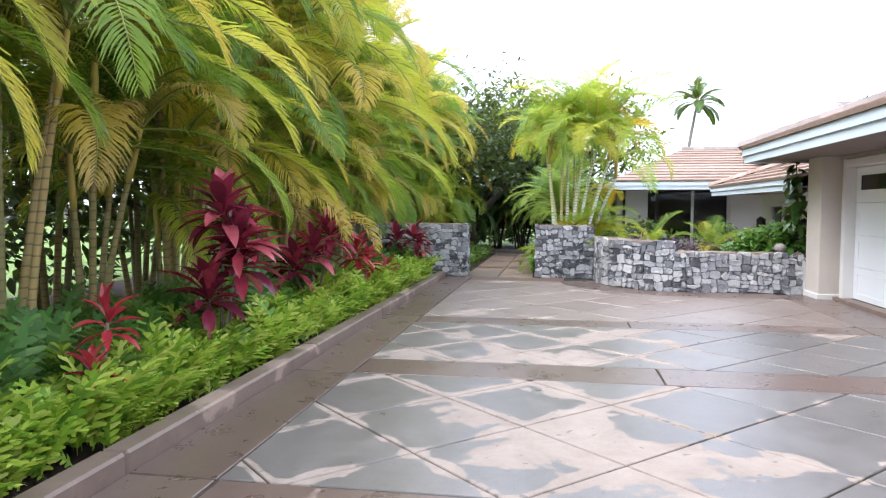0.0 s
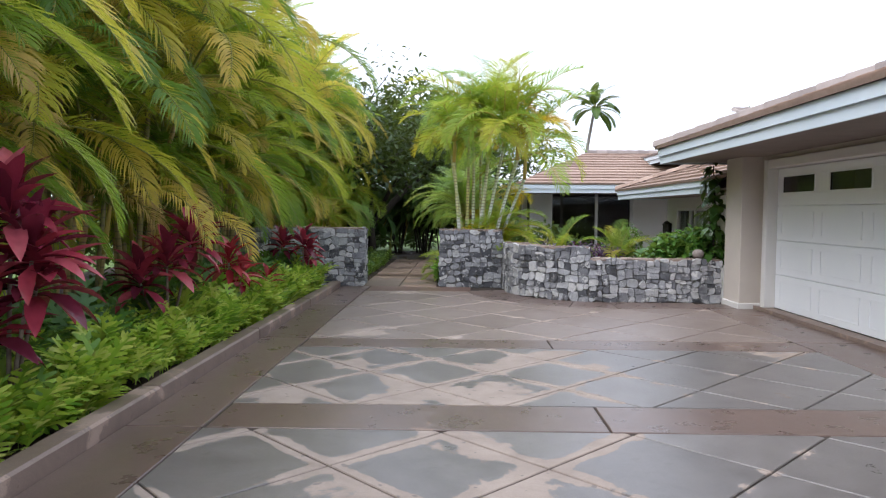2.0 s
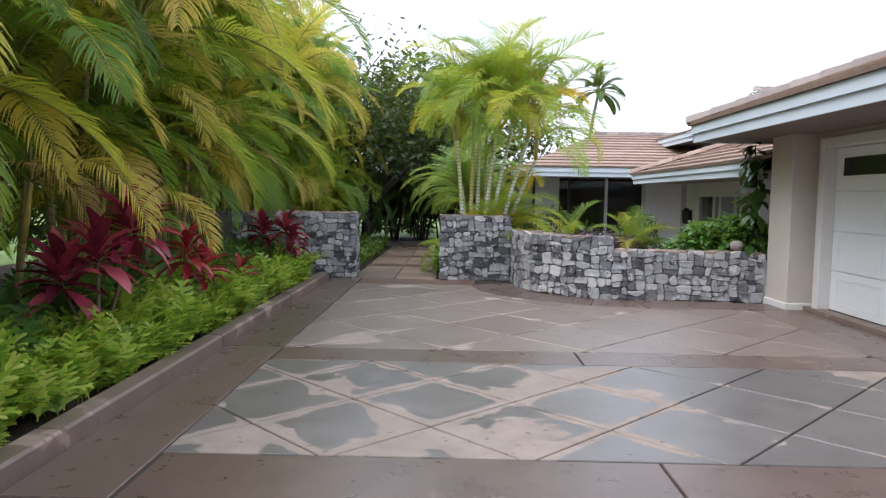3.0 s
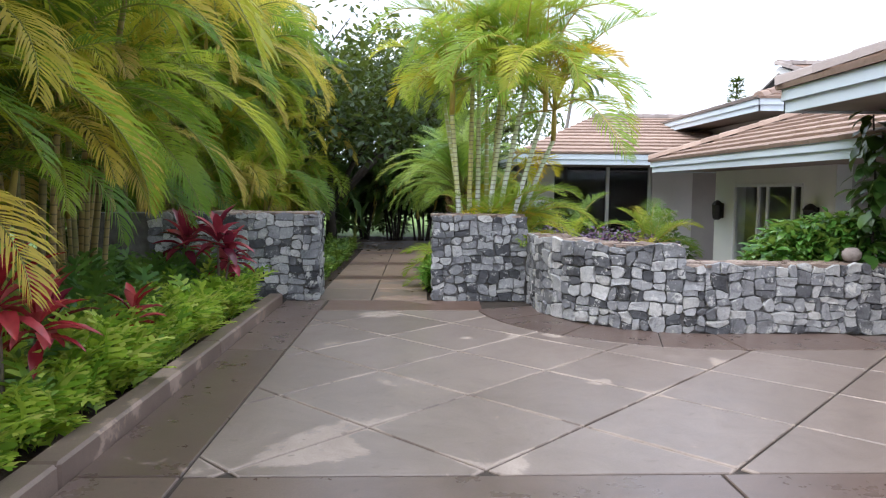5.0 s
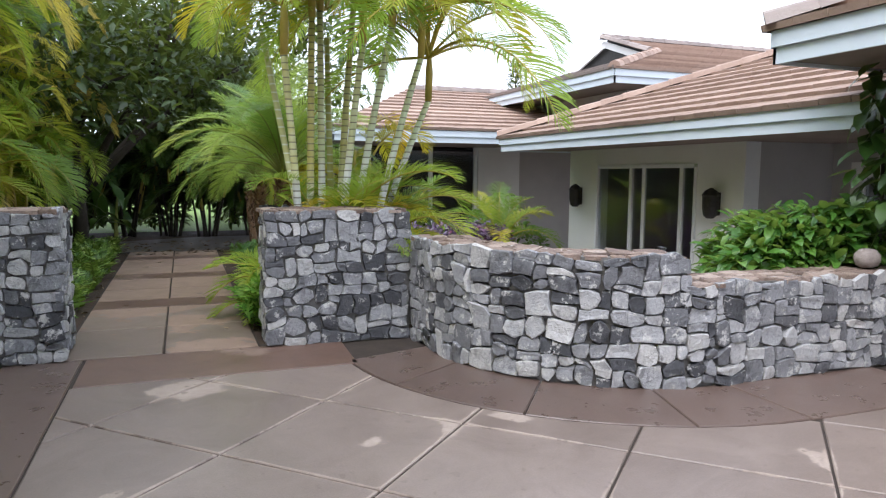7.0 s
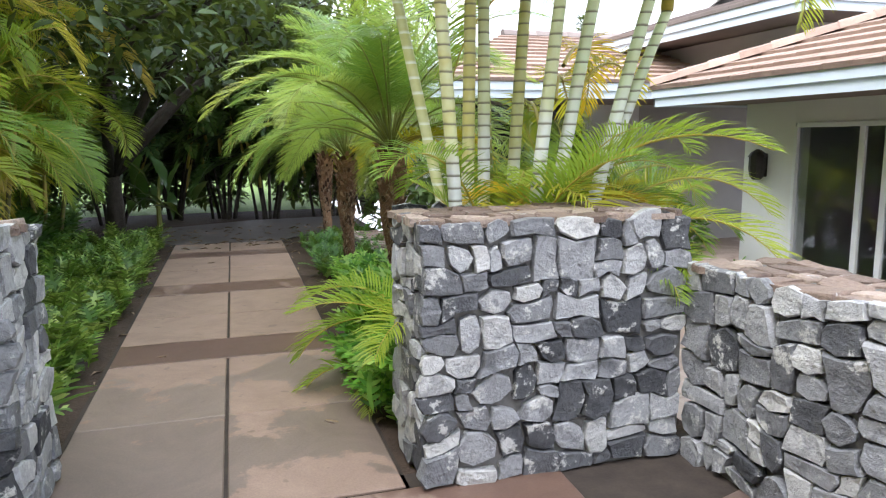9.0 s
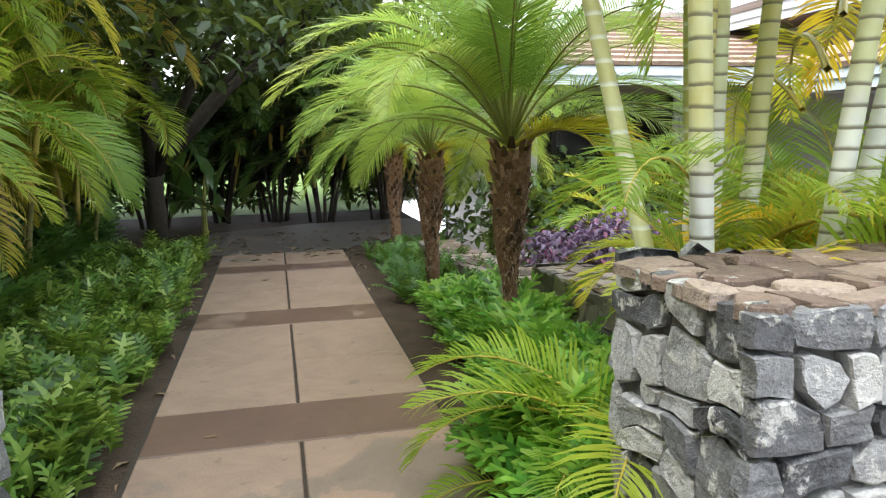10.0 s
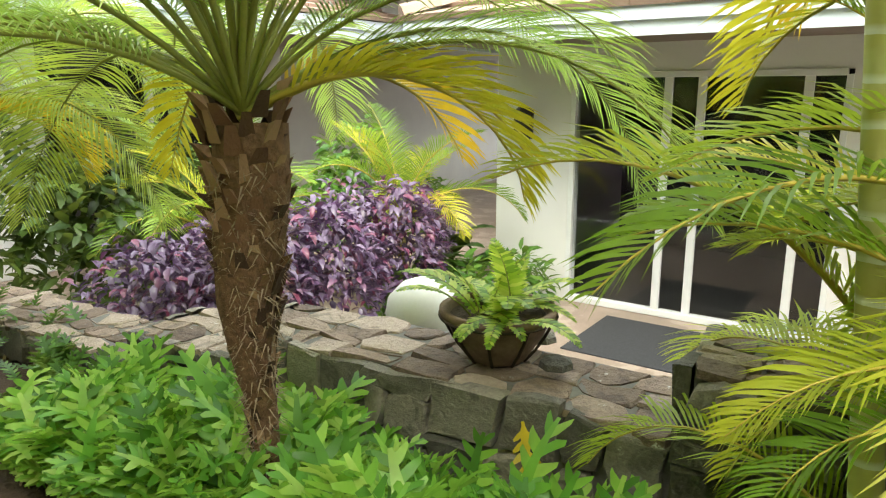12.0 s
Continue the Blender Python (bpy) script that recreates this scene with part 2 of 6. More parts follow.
m_trim = plain("trim_paint", (0.62, 0.60, 0.57), (0.70, 0.68, 0.65), 1.5, 0.6, 70, 0.1, 0.002)
m_roof = plain("roof_tile", (0.25, 0.17, 0.13), (0.42, 0.305, 0.243), 7, 0.85, 45, 0.6, 0.01, 0, 0.35)
m_roofdark = plain("roof_ridge_tile", (0.20, 0.165, 0.15), (0.31, 0.26, 0.235), 6, 0.85, 45, 0.5, 0.01, 0, 0.4)
m_alu = plain("window_frame_paint", (0.66, 0.67, 0.68), (0.74, 0.75, 0.76), 2, 0.4, 60, 0.05, 0.001)
# near-black colour stands in for the darkness of unlit rooms
m_dark = plain("unlit_interior", (0.012, 0.011, 0.010), (0.03, 0.027, 0.024), 2, 0.8)
m_bronze = plain("dark_bronze", (0.025, 0.022, 0.02), (0.05, 0.045, 0.04), 20, 0.5, 80, 0.4, 0.003, 0.6)
m_mat = plain("door_mat_rubber", (0.02, 0.021, 0.024), (0.045, 0.047, 0.052), 30, 0.9, 150, 0.6, 0.004)
m_terra = plain("weathered_terracotta", (0.11, 0.065, 0.045), (0.24, 0.16, 0.115), 14, 0.85, 60, 0.5, 0.006)
m_iron = plain("rusted_iron", (0.03, 0.02, 0.016), (0.07, 0.045, 0.034), 25, 0.7, 90, 0.4, 0.003, 0.5)
m_ceramic = plain("white_ceramic", (0.62, 0.61, 0.59), (0.74, 0.73, 0.71), 5, 0.35, 60, 0.1, 0.002)
m_ball = plain("pitted_stone", (0.20, 0.165, 0.15), (0.36, 0.31, 0.285), 18, 0.85, 70, 0.8, 0.01)
m_patio = concrete("patio_concrete", ((0.30, 0.23, 0.185), (0.37, 0.29, 0.235)), ((0.42, 0.34, 0.28), (0.47, 0.38, 0.32)), None, None, 1.3, 0.52, 0.6)

m_glass, nt_, b_ = blank("dark_window_glass")
b_.inputs["Base Color"].default_value = (0.9, 0.93, 0.95, 1)
b_.inputs["Roughness"].default_value = 0.02
b_.inputs["Transmission Weight"].default_value = 1.0
b_.inputs["IOR"].default_value = 1.45
m_tint, nt_, b_ = blank("tinted_garage_glass")
b_.inputs["Base Color"].default_value = (0.02, 0.018, 0.017, 1)
b_.inputs["Roughness"].default_value = 0.12
b_.inputs["Specular IOR Level"].default_value = 0.18

m_areca = leafy("areca_leaf", [(0.16, (0.045, 0.14, 0.014)), (0.30, (0.13, 0.28, 0.024)), (0.44, (0.32, 0.45, 0.04)), (0.58, (0.58, 0.56, 0.05)), (0.72, (0.74, 0.55, 0.08)), (0.84, (0.66, 0.46, 0.16)), (0.94, (0.48, 0.38, 0.22))], 0.56)
m_arecagreen = leafy("areca_leaf_green", [(0.15, (0.11, 0.23, 0.02)), (0.4, (0.24, 0.40, 0.04)), (0.62, (0.42, 0.53, 0.05)), (0.8, (0.58, 0.56, 0.05)), (0.93, (0.64, 0.46, 0.06))], 0.54)
# palm greens with shade mixed into the colour
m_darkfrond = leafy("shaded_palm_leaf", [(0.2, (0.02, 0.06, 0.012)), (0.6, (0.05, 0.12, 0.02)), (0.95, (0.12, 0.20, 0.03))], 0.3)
m_yellow = leafy("yellowed_leaf", [(0.2, (0.52, 0.56, 0.04)), (0.5, (0.74, 0.62, 0.04)), (0.75, (0.80, 0.54, 0.03)), (0.93, (0.60, 0.34, 0.08))], 0.5, 0.45, False, 14.0, (0.8, 0.55, 0.05))
m_phoenix = leafy("date_palm_leaf", [(0.2, (0.16, 0.33, 0.07)), (0.55, (0.32, 0.52, 0.12)), (0.8, (0.5, 0.6, 0.12)), (0.92, (0.66, 0.58, 0.06))], 0.5, 0.28)
# near-black greens: the gloom inside the backdrop foliage is in the colour
m_darkleaf = leafy("shaded_tree_leaf", [(0.2, (0.012, 0.032, 0.008)), (0.6, (0.03, 0.065, 0.015)), (0.95, (0.06, 0.11, 0.025))], 0.25, 0.5, True)
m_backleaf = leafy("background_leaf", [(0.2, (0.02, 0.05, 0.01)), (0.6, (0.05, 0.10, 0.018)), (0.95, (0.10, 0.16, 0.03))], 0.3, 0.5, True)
m_fern = leafy("fern_leaf", [(0.18, (0.09, 0.24, 0.02)), (0.40, (0.28, 0.49, 0.04)), (0.64, (0.52, 0.66, 0.08)), (0.86, (0.72, 0.76, 0.20))], 0.48, 0.4, True)
m_ferngreen = leafy("path_fern_leaf", [(0.18, (0.05, 0.19, 0.03)), (0.40, (0.15, 0.42, 0.055)), (0.62, (0.30, 0.59, 0.09)), (0.86, (0.52, 0.72, 0.18))], 0.48, 0.4, True)
# fern leaf again, with the shade under the palms in its greens
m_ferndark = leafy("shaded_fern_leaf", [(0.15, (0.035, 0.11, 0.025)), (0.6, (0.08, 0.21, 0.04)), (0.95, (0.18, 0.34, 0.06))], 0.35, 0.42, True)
m_shrub = leafy("shrub_leaf", [(0.2, (0.035, 0.12, 0.02)), (0.6, (0.10, 0.25, 0.04)), (0.95, (0.24, 0.40, 0.08))], 0.38, 0.35, True)
m_vine = leafy("vine_leaf", [(0.2, (0.02, 0.06, 0.012)), (0.7, (0.05, 0.12, 0.022)), (0.95, (0.10, 0.19, 0.035))], 0.25, 0.32)
m_fernpath = leafy("path_fern_mixed", [(0.2, (0.025, 0.075, 0.014)), (0.45, (0.085, 0.21, 0.03)), (0.68, (0.24, 0.39, 0.07)), (0.88, (0.52, 0.64, 0.2))], 0.4, 0.4, True)
m_ti = leafy("ti_leaf_burgundy", [(0.2, (0.12, 0.02, 0.04)), (0.45, (0.26, 0.035, 0.07)), (0.68, (0.46, 0.06, 0.09)), (0.85, (0.62, 0.16, 0.20)), (0.95, (0.66, 0.30, 0.32))], 0.3, 0.22, False, 14.0, (0.6, 0.05, 0.1))
m_tired = leafy("ti_leaf_red", [(0.15, (0.26, 0.02, 0.03)), (0.5, (0.50, 0.045, 0.06)), (0.8, (0.66, 0.14, 0.15)), (0.95, (0.72, 0.34, 0.34))], 0.3, 0.22, False, 14.0, (0.6, 0.05, 0.1))
m_purple = leafy("purple_leaf", [(0.12, (0.09, 0.04, 0.11)), (0.42, (0.12, 0.08, 0.145)), (0.62, (0.19, 0.14, 0.23)), (0.80, (0.19, 0.03, 0.075)), (0.93, (0.27, 0.23, 0.32))], 0.15, 0.35, True, 14.0, (0.35, 0.15, 0.4))
m_rachis = plain("leaf_stalk", (0.16, 0.19, 0.04), (0.30, 0.30, 0.07), 4, 0.55)
m_rachisy = plain("yellow_leaf_stalk", (0.34, 0.28, 0.04), (0.50, 0.38, 0.06), 4, 0.5)
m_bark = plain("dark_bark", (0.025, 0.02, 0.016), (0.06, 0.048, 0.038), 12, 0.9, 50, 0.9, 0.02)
m_boot = plain("palm_boot", (0.07, 0.034, 0.02), (0.34, 0.19, 0.115), 32, 0.9, 70, 0.8, 0.012, 0, 0.3)
m_scale, nt_, b_ = blank("palm_leaf_base")
nt_.links.new(ramp(nt_, [(0.15, (0.06, 0.03, 0.02)), (0.55, (0.20, 0.10, 0.06)), (0.9, (0.40, 0.25, 0.16))], nt_.nodes.new("ShaderNodeNewGeometry").outputs["Random Per Island"]), b_.inputs["Base Color"])
b_.inputs["Roughness"].default_value = 0.9
bump(nt_, noise_node(nt_, 60, 3, 0.7), 0.7, 0.01, b_)
m_fibre = plain("palm_fibre", (0.20, 0.135, 0.095), (0.42, 0.32, 0.24), 25, 0.95, 90, 0.8, 0.01)
m_coco = plain("coconut_trunk", (0.16, 0.14, 0.12), (0.28, 0.25, 0.22), 6, 0.9, 40, 0.6, 0.01)
m_twig = plain("dry_leaf_litter", (0.13, 0.085, 0.05), (0.32, 0.24, 0.16), 10, 0.9)


def cane(name, low, high, ring, per_metre=11.0, white=None):
    """Ringed palm cane: leaf scars over a green to yellow stem, bleached at the foot when white is its height."""
    m, nt, b = blank(name)
    tc = nt.nodes.new("ShaderNodeTexCoord")
    sep = nt.nodes.new("ShaderNodeSeparateXYZ")
    nt.links.new(tc.outputs["Object"], sep.inputs[0])
    n = noise_node(nt, 7, 4, 0.6)
    oi = nt.nodes.new("ShaderNodeObjectInfo")
    fr = math_node(nt, "FRACT", math_node(nt, "MULTIPLY", math_node(nt, "ADD", sep.outputs["Z"], math_node(nt, "MULTIPLY", n, 0.016)), per_metre))
    scar = ramp(nt, [(0.0, (0.9, 0.9, 0.9)), (0.10, (0.9, 0.9, 0.9)), (0.24, (0, 0, 0))], fr)
    col = ramp(nt, [(0.3, low), (0.7, high)], math_node(nt, "ADD", math_node(nt, "MULTIPLY", n, 0.6), math_node(nt, "MULTIPLY", oi.outputs["Random"], 0.45)))
    if white is not None:
        k = nt.nodes.new("ShaderNodeMapRange")
        for sock, v in (("From Min", -0.12), ("From Max", 0.12), ("To Min", 1.0), ("To Max", 0.0)):
            k.inputs[sock].default_value = v
        top = math_node(nt, "MULTIPLY_ADD", oi.outputs["Random"], 0.6, white)
        nt.links.new(math_node(nt, "ADD", math_node(nt, "SUBTRACT", sep.outputs["Z"], top), math_node(nt, "MULTIPLY", math_node(nt, "SUBTRACT", n, 0.5), 0.5)), k.inputs["Value"])
        col = mixc(nt, k.outputs[0], col, ramp(nt, [(0.3, (0.56, 0.57, 0.55)), (0.7, (0.80, 0.80, 0.78))], n))
    col = mixc(nt, scar, col, ring)
    nt.links.new(col, b.inputs["Base Color"])
    b.inputs["Roughness"].default_value = 0.5
    bump(nt, math_node(nt, "ADD", n, math_node(nt, "MULTIPLY", scar, -0.6)), 0.4, 0.006, b)
    return m


m_cane = cane("areca_cane", (0.48, 0.43, 0.15), (0.60, 0.66, 0.47), (0.15, 0.13, 0.09), 15.0, 1.3)
m_canegreen = cane("areca_cane_young", (0.42, 0.40, 0.13), (0.58, 0.62, 0.40), (0.66, 0.68, 0.60), 11.0)
m_caneold = cane("areca_cane_green", (0.20, 0.19, 0.07), (0.42, 0.30, 0.12), (0.16, 0.135, 0.07))
m_shaft = plain("areca_crownshaft", (0.36, 0.30, 0.06), (0.55, 0.40, 0.10), 5, 0.45)


# ---- building helpers ----
def mesh_of(name, verts, faces, mat=None, smooth=False):
    me = bpy.data.meshes.new(name)
    me.from_pydata([tuple(map(float, v)) for v in verts], [], [tuple(map(int, f)) for f in faces])
    if mat:
        me.materials.append(mat)
    if smooth:
        me.polygons.foreach_set("use_smooth", [True] * len(me.polygons))
    me.update()
    return me


def part(name, data, parent=None, m=None, label="", mat=None):
    """Links a mesh as one object under a thing, at the pose m in the thing's own space."""
    if isinstance(data, bmesh.types.BMesh):
        me = bpy.data.meshes.new(name)
        data.to_mesh(me)
        data.free()
        data = me
    if mat and not data.materials:
        data.materials.append(mat)
    ob = new(name, data)
    if parent is not None:
        ob.parent = parent
    if m is not None:
        ob.matrix_basis = m
    if label:
        ob["label"] = label
    return ob


def thing(name, label, category, at=(0, 0, 0), turn=0, group="", kind=""):
    ob = new(name)
    ob.empty_display_size = 0.1
    ob.matrix_basis = pose(*at, 0, 0, turn)
    return tagged(ob, label, category, group, kind)


def box_bm(lo, hi, bevel=0.0, bm=None):
    own = bm or bmesh.new()
    lo, hi = Vector(lo), Vector(hi)
    r = bmesh.ops.create_cube(own, size=1.0, matrix=Matrix.LocRotScale((lo + hi) / 2, None, hi - lo))
    if bevel > 0:
        es = list({e for v in r["verts"] for e in v.link_edges})
        bmesh.ops.bevel(own, geom=es, offset=bevel, segments=1, affect="EDGES")
    return own


def box(name, lo, hi, mat, parent=None, bevel=0.0, label="", m=None):
    return part(name, box_bm(lo, hi, bevel), parent, m, label, mat)


def setting(ob, label, category):
    return tagged(ob, label, category, "", "structure")


def tube(points, radii, sides=8, cap=True):
    """A tapered tube along points."""
    vs, fs = [], []
    pts = [Vector(p) for p in points]
    for i, p in enumerate(pts):
        d = (pts[min(i + 1, len(pts) - 1)] - pts[max(i - 1, 0)]).normalized()
        a = d.orthogonal().normalized() if abs(d.z) < 0.99 else Vector((1, 0, 0))
        a = (Vector((0, 0, 1)).cross(d)).normalized() if abs(d.z) < 0.95 else (Vector((1, 0, 0)) - d * d.x).normalized()
        b = d.cross(a)
        for k in range(sides):
            t = 2 * math.pi * k / sides
            vs.append(p + (a * math.cos(t) + b * math.sin(t)) * radii[i])
    for i in range(len(pts) - 1):
        for k in range(sides):
            k2 = (k + 1) % sides
            fs.append((i * sides + k, i * sides + k2, (i + 1) * sides + k2, (i + 1) * sides + k))
    if cap:
        fs.append(tuple(range(sides))[::-1])
        fs.append(tuple((len(pts) - 1) * sides + k for k in range(sides)))
    return vs, fs


def scatter(name, template, poses, mats, smooth=True):
    """One joined mesh of a leaf template at many poses (array of n x 4 x 4)."""
    tv, tf = template
    tv = np.array(tv, float)
    n, k = len(poses), len(tv)
    P = np.array([[list(r) for r in m] for m in poses], float)
    V = np.einsum("nij,kj->nki", P[:, :3, :3], tv) + P[:, None, :3, 3]
    sizes = np.array([len(f) for f in tf])
    flat = np.concatenate([np.array(f) for f in tf])
    me = bpy.data.meshes.new(name)
    me.vertices.add(n * k)
    me.vertices.foreach_set("co", V.reshape(-1))
    loops = (flat[None, :] + (np.arange(n) * k)[:, None]).reshape(-1)
    me.loops.add(len(loops))
    me.loops.foreach_set("vertex_index", loops.astype(np.int32))
    starts = np.concatenate([[0], np.cumsum(np.tile(sizes, n))[:-1]])
    me.polygons.add(n * len(sizes))
    me.polygons.foreach_set("loop_start", starts.astype(np.int32))
    me.polygons.foreach_set("use_smooth", [smooth] * (n * len(sizes)))
    for m in mats:
        me.materials.append(m)
    me.update(calc_edges=True)
    me.validate()
    return me


def rnd(a, b):
    return random.uniform(a, b)


# ---- polygon cutting for slabs and stones ----
def clip(poly, nx, ny, c):
    """The part of a convex or simple polygon where nx*x + ny*y >= c."""
    out = []
    for i in range(len(poly)):
        p, q = poly[i], poly[(i + 1) % len(poly)]
        dp, dq = nx * p[0] + ny * p[1] - c, nx * q[0] + ny * q[1] - c
        if dp >= 0:
            out.append(p)
        if (dp > 0 > dq) or (dp < 0 < dq):
            t = dp / (dp - dq)
            out.append((p[0] + t * (q[0] - p[0]), p[1] + t * (q[1] - p[1])))
    return out


def area(poly):
    return 0.5 * sum(poly[i][0] * poly[(i + 1) % len(poly)][1] - poly[(i + 1) % len(poly)][0] * poly[i][1] for i in range(len(poly)))


def cut_by(polys, lines, gap):
    """Cuts polygons by lines (nx, ny, c), leaving a joint of that width."""
    for nx, ny, c in lines:
        L = math.hypot(nx, ny)
        res = []
        for p in polys:
            for s in (1, -1):
                q = clip(p, s * nx, s * ny, s * c + gap / 2 * L)
                if len(q) > 2 and abs(area(q)) > 0.002:
                    res.append(q)
        polys = res
    return polys


def inset(poly, d):
    """Moves every corner towards the inside by about d."""
    n = len(poly)
    sgn = 1 if area(poly) > 0 else -1
    out = []
    for i in range(n):
        a, b, c = Vector(poly[i - 1]), Vector(poly[i]), Vector(poly[(i + 1) % n])
        e1, e2 = (b - a), (c - b)
        if e1.length < 1e-6 or e2.length < 1e-6:
            out.append(tuple(b))
            continue
        n1 = Vector((-e1.y, e1.x)).normalized() * sgn
        n2 = Vector((-e2.y, e2.x)).normalized() * sgn
        k = n1 + n2
        out.append(tuple(b + k * (d / max(0.5, 1 + n1.dot(n2)))))
    return out


def slab_mesh(name, poly, top, bottom, mat, bevel=0.006):
    if area(poly) < 0:
        poly = poly[::-1]
    n = len(poly)
    up = inset(poly, bevel)
    cx, cy = sum(p[0] for p in poly) / n, sum(p[1] for p in poly) / n
    vs = [(x, y, bottom) for x, y in poly] + [(x, y, top - bevel) for x, y in poly] + [(x, y, top) for x, y in up]
    fs = [tuple(range(2 * n, 3 * n))]
    for i in range(n):
        j = (i + 1) % n
        fs += [(i, j, n + j, n + i), (n + i, n + j, 2 * n + j, 2 * n + i)]
    return mesh_of(name, vs, fs, mat)


# ---- ground ----
FLOOR_H = -0.85          # level of the house and its court


def ground_sheet():
    """One sheet to the horizon, with the sunken court left open."""
    xs = [-1500, -40, -2.9, 1.02, 4.43, 16, 60, 1500]
    ys = [-1500, -40, -3, 12.85, 15.2, 30.0, 80, 1500]
    vs = [(x, y, -0.03) for y in ys for x in xs]
    fs = []
    for j in range(len(ys) - 1):
        for i in range(len(xs) - 1):
            cx, cy = (xs[i] + xs[i + 1]) / 2, (ys[j] + ys[j + 1]) / 2
            if 1.02 < cx < 16 and 12.85 < cy < 30:
                continue
            k = j * len(xs) + i
            fs.append((k, k + 1, k + len(xs) + 1, k + len(xs)))
    return mesh_of("ground", vs, fs, m_soil)


ground = setting(part("ground", ground_sheet()), "dark damp garden soil between the plants", "ground")
lawn = setting(part("lawn", mesh_of("lawn", [(-60, 28, -0.02), (1.0, 28, -0.02), (1.0, 90, -0.02), (-60, 90, -0.02)], [(0, 1, 2, 3)], m_lawn)), "bright mown lawn beyond the garden", "lawn")
lawn_side = setting(part("lawn", mesh_of("lawn", [(-60, -30, -0.02), (-9.5, -30, -0.02), (-9.5, 28, -0.02), (-60, 28, -0.02)], [(0, 1, 2, 3)], m_lawn)), "mown lawn behind the palm hedge", "lawn")
court = setting(box("court_floor", (1.02, 12.85, FLOOR_H - 0.1), (16, 30, FLOOR_H), m_patio), "pale brown concrete floor of the sunken court", "floor")

# ---- driveway ----
drive = setting(part("driveway", mesh_of("driveway", [(-2.56, -6, -0.014), (6.5, -6, -0.014), (6.5, 12.9, -0.014), (1.0, 12.9, -0.014), (1.0, 15.0, -0.014), (-2.56, 15.0, -0.014)], [(0, 1, 2, 3, 4, 5)], m_joint)),
                "stained concrete driveway, damp, with diamond joints and darker bands", "driveway")
ARC_C, ARC_R = (2.45, 14.3), 1.68


def arc_pts(r, a0, a1, n):
    return [(ARC_C[0] + r * math.cos(radians(a0 + (a1 - a0) * i / n)), ARC_C[1] + r * math.sin(radians(a0 + (a1 - a0) * i / n))) for i in range(n + 1)]


def diamonds(u0, v0, s):
    ls = []
    for k in range(-12, 13):
        ls.append((1, -1, u0 + k * s))
        ls.append((1, 1, v0 + k * s))
    return ls


def lay(name, polys, mat, parent, top=0.0, bottom=-0.02):
    for p in polys:
        part(name, slab_mesh(name, p, top, bottom, mat), parent)


JOINT = 0.016
XL, XR = -1.98, 3.9
lay("slab", cut_by([[(XL, -6), (XR, -6), (XR, 2.15), (XL, 2.15)]], [(1, 0, 1.0), (0, 1, -2.0)], JOINT), m_fieldA, drive)
lay("slab", cut_by([[(XL, 2.72), (XR, 2.72), (XR, 5.38), (XL, 5.38)]], diamonds(-2.94, 5.07, 1.34), JOINT), m_fieldA, drive)
lay("slab", cut_by([[(XL, 6.05), (XR, 6.05), (XR, 8.38), (XL, 8.38)]], diamonds(-5.83, 6.17, 1.19), JOINT), m_fieldB, drive)
field_c = [(XL, 8.95), (XR, 8.95), (XR, 11.855)] + arc_pts(2.445, 270, 186, 14) + [(XL, 14.05)]
lay("slab", cut_by([field_c], diamonds(-9.36, 8.65, 1.405), JOINT), m_fieldC, drive)
# bands across, with their own joints
for y0, y1, cuts in ((2.17, 2.70, (0.9,)), (5.40, 6.03, (0.93,)), (8.40, 8.93, (0.92,))):
    lay("band_slab", cut_by([[(-1.965, y0), (XR - 0.015, y0), (XR - 0.015, y1), (-1.965, y1)]], [(1, 0, c) for c in cuts], JOINT), m_band, drive)
lay("band_slab", cut_by([[(-1.965, 14.065), (0.075, 14.065), (0.1, 14.85), (-1.965, 14.85)]], [], JOINT), m_pathband, drive)
# strip along the kerb
lay("edge_slab", cut_by([[(-2.55, -6), (-1.995, -6), (-1.995, 14.85), (-2.55, 14.85)]], [(0, 1, c) for c in (-2.5, 0.1, 2.71, 5.4, 8.95, 11.9)], JOINT), m_band, drive)
# border along the garage and round the curved wall
lay("edge_slab", cut_by([[(3.915, -6), (4.66, -6), (4.66, 12.5), (3.915, 12.5)]], [(0, 1, c) for c in (-2.5, 0.1, 2.71, 6.04, 8.95, 11.94)], JOINT), m_band, drive)
inner, outer = arc_pts(1.66, 270, 176, 14), arc_pts(2.43, 270, 183, 14)
for i0, i1 in ((0, 3), (3, 7), (7, 11), (11, 14)):
    p = outer[i0:i1 + 1] + inner[i0:i1 + 1][::-1]
    lay("edge_slab", [inset(p if area(p) > 0 else p[::-1], 0.006)], m_band, drive)
lay("edge_slab", cut_by([[(2.46, 11.87), (3.9, 11.87), (3.9, 12.64), (2.46, 12.64)]], [], JOINT), m_band, drive)

# kerb
kerb = setting(thing("kerb", "", ""), "low brown concrete kerb along the planting bed", "kerb")
ys = [-6, -2.5, 0.1, 2.71, 6.04, 8.82, 11.7, 14.62]
for a, b in zip(ys, ys[1:]):
    box("kerb_block", (-2.735, a + 0.005, -0.05), (-2.555, b - 0.005, 0.13), m_kerb, kerb, 0.018)

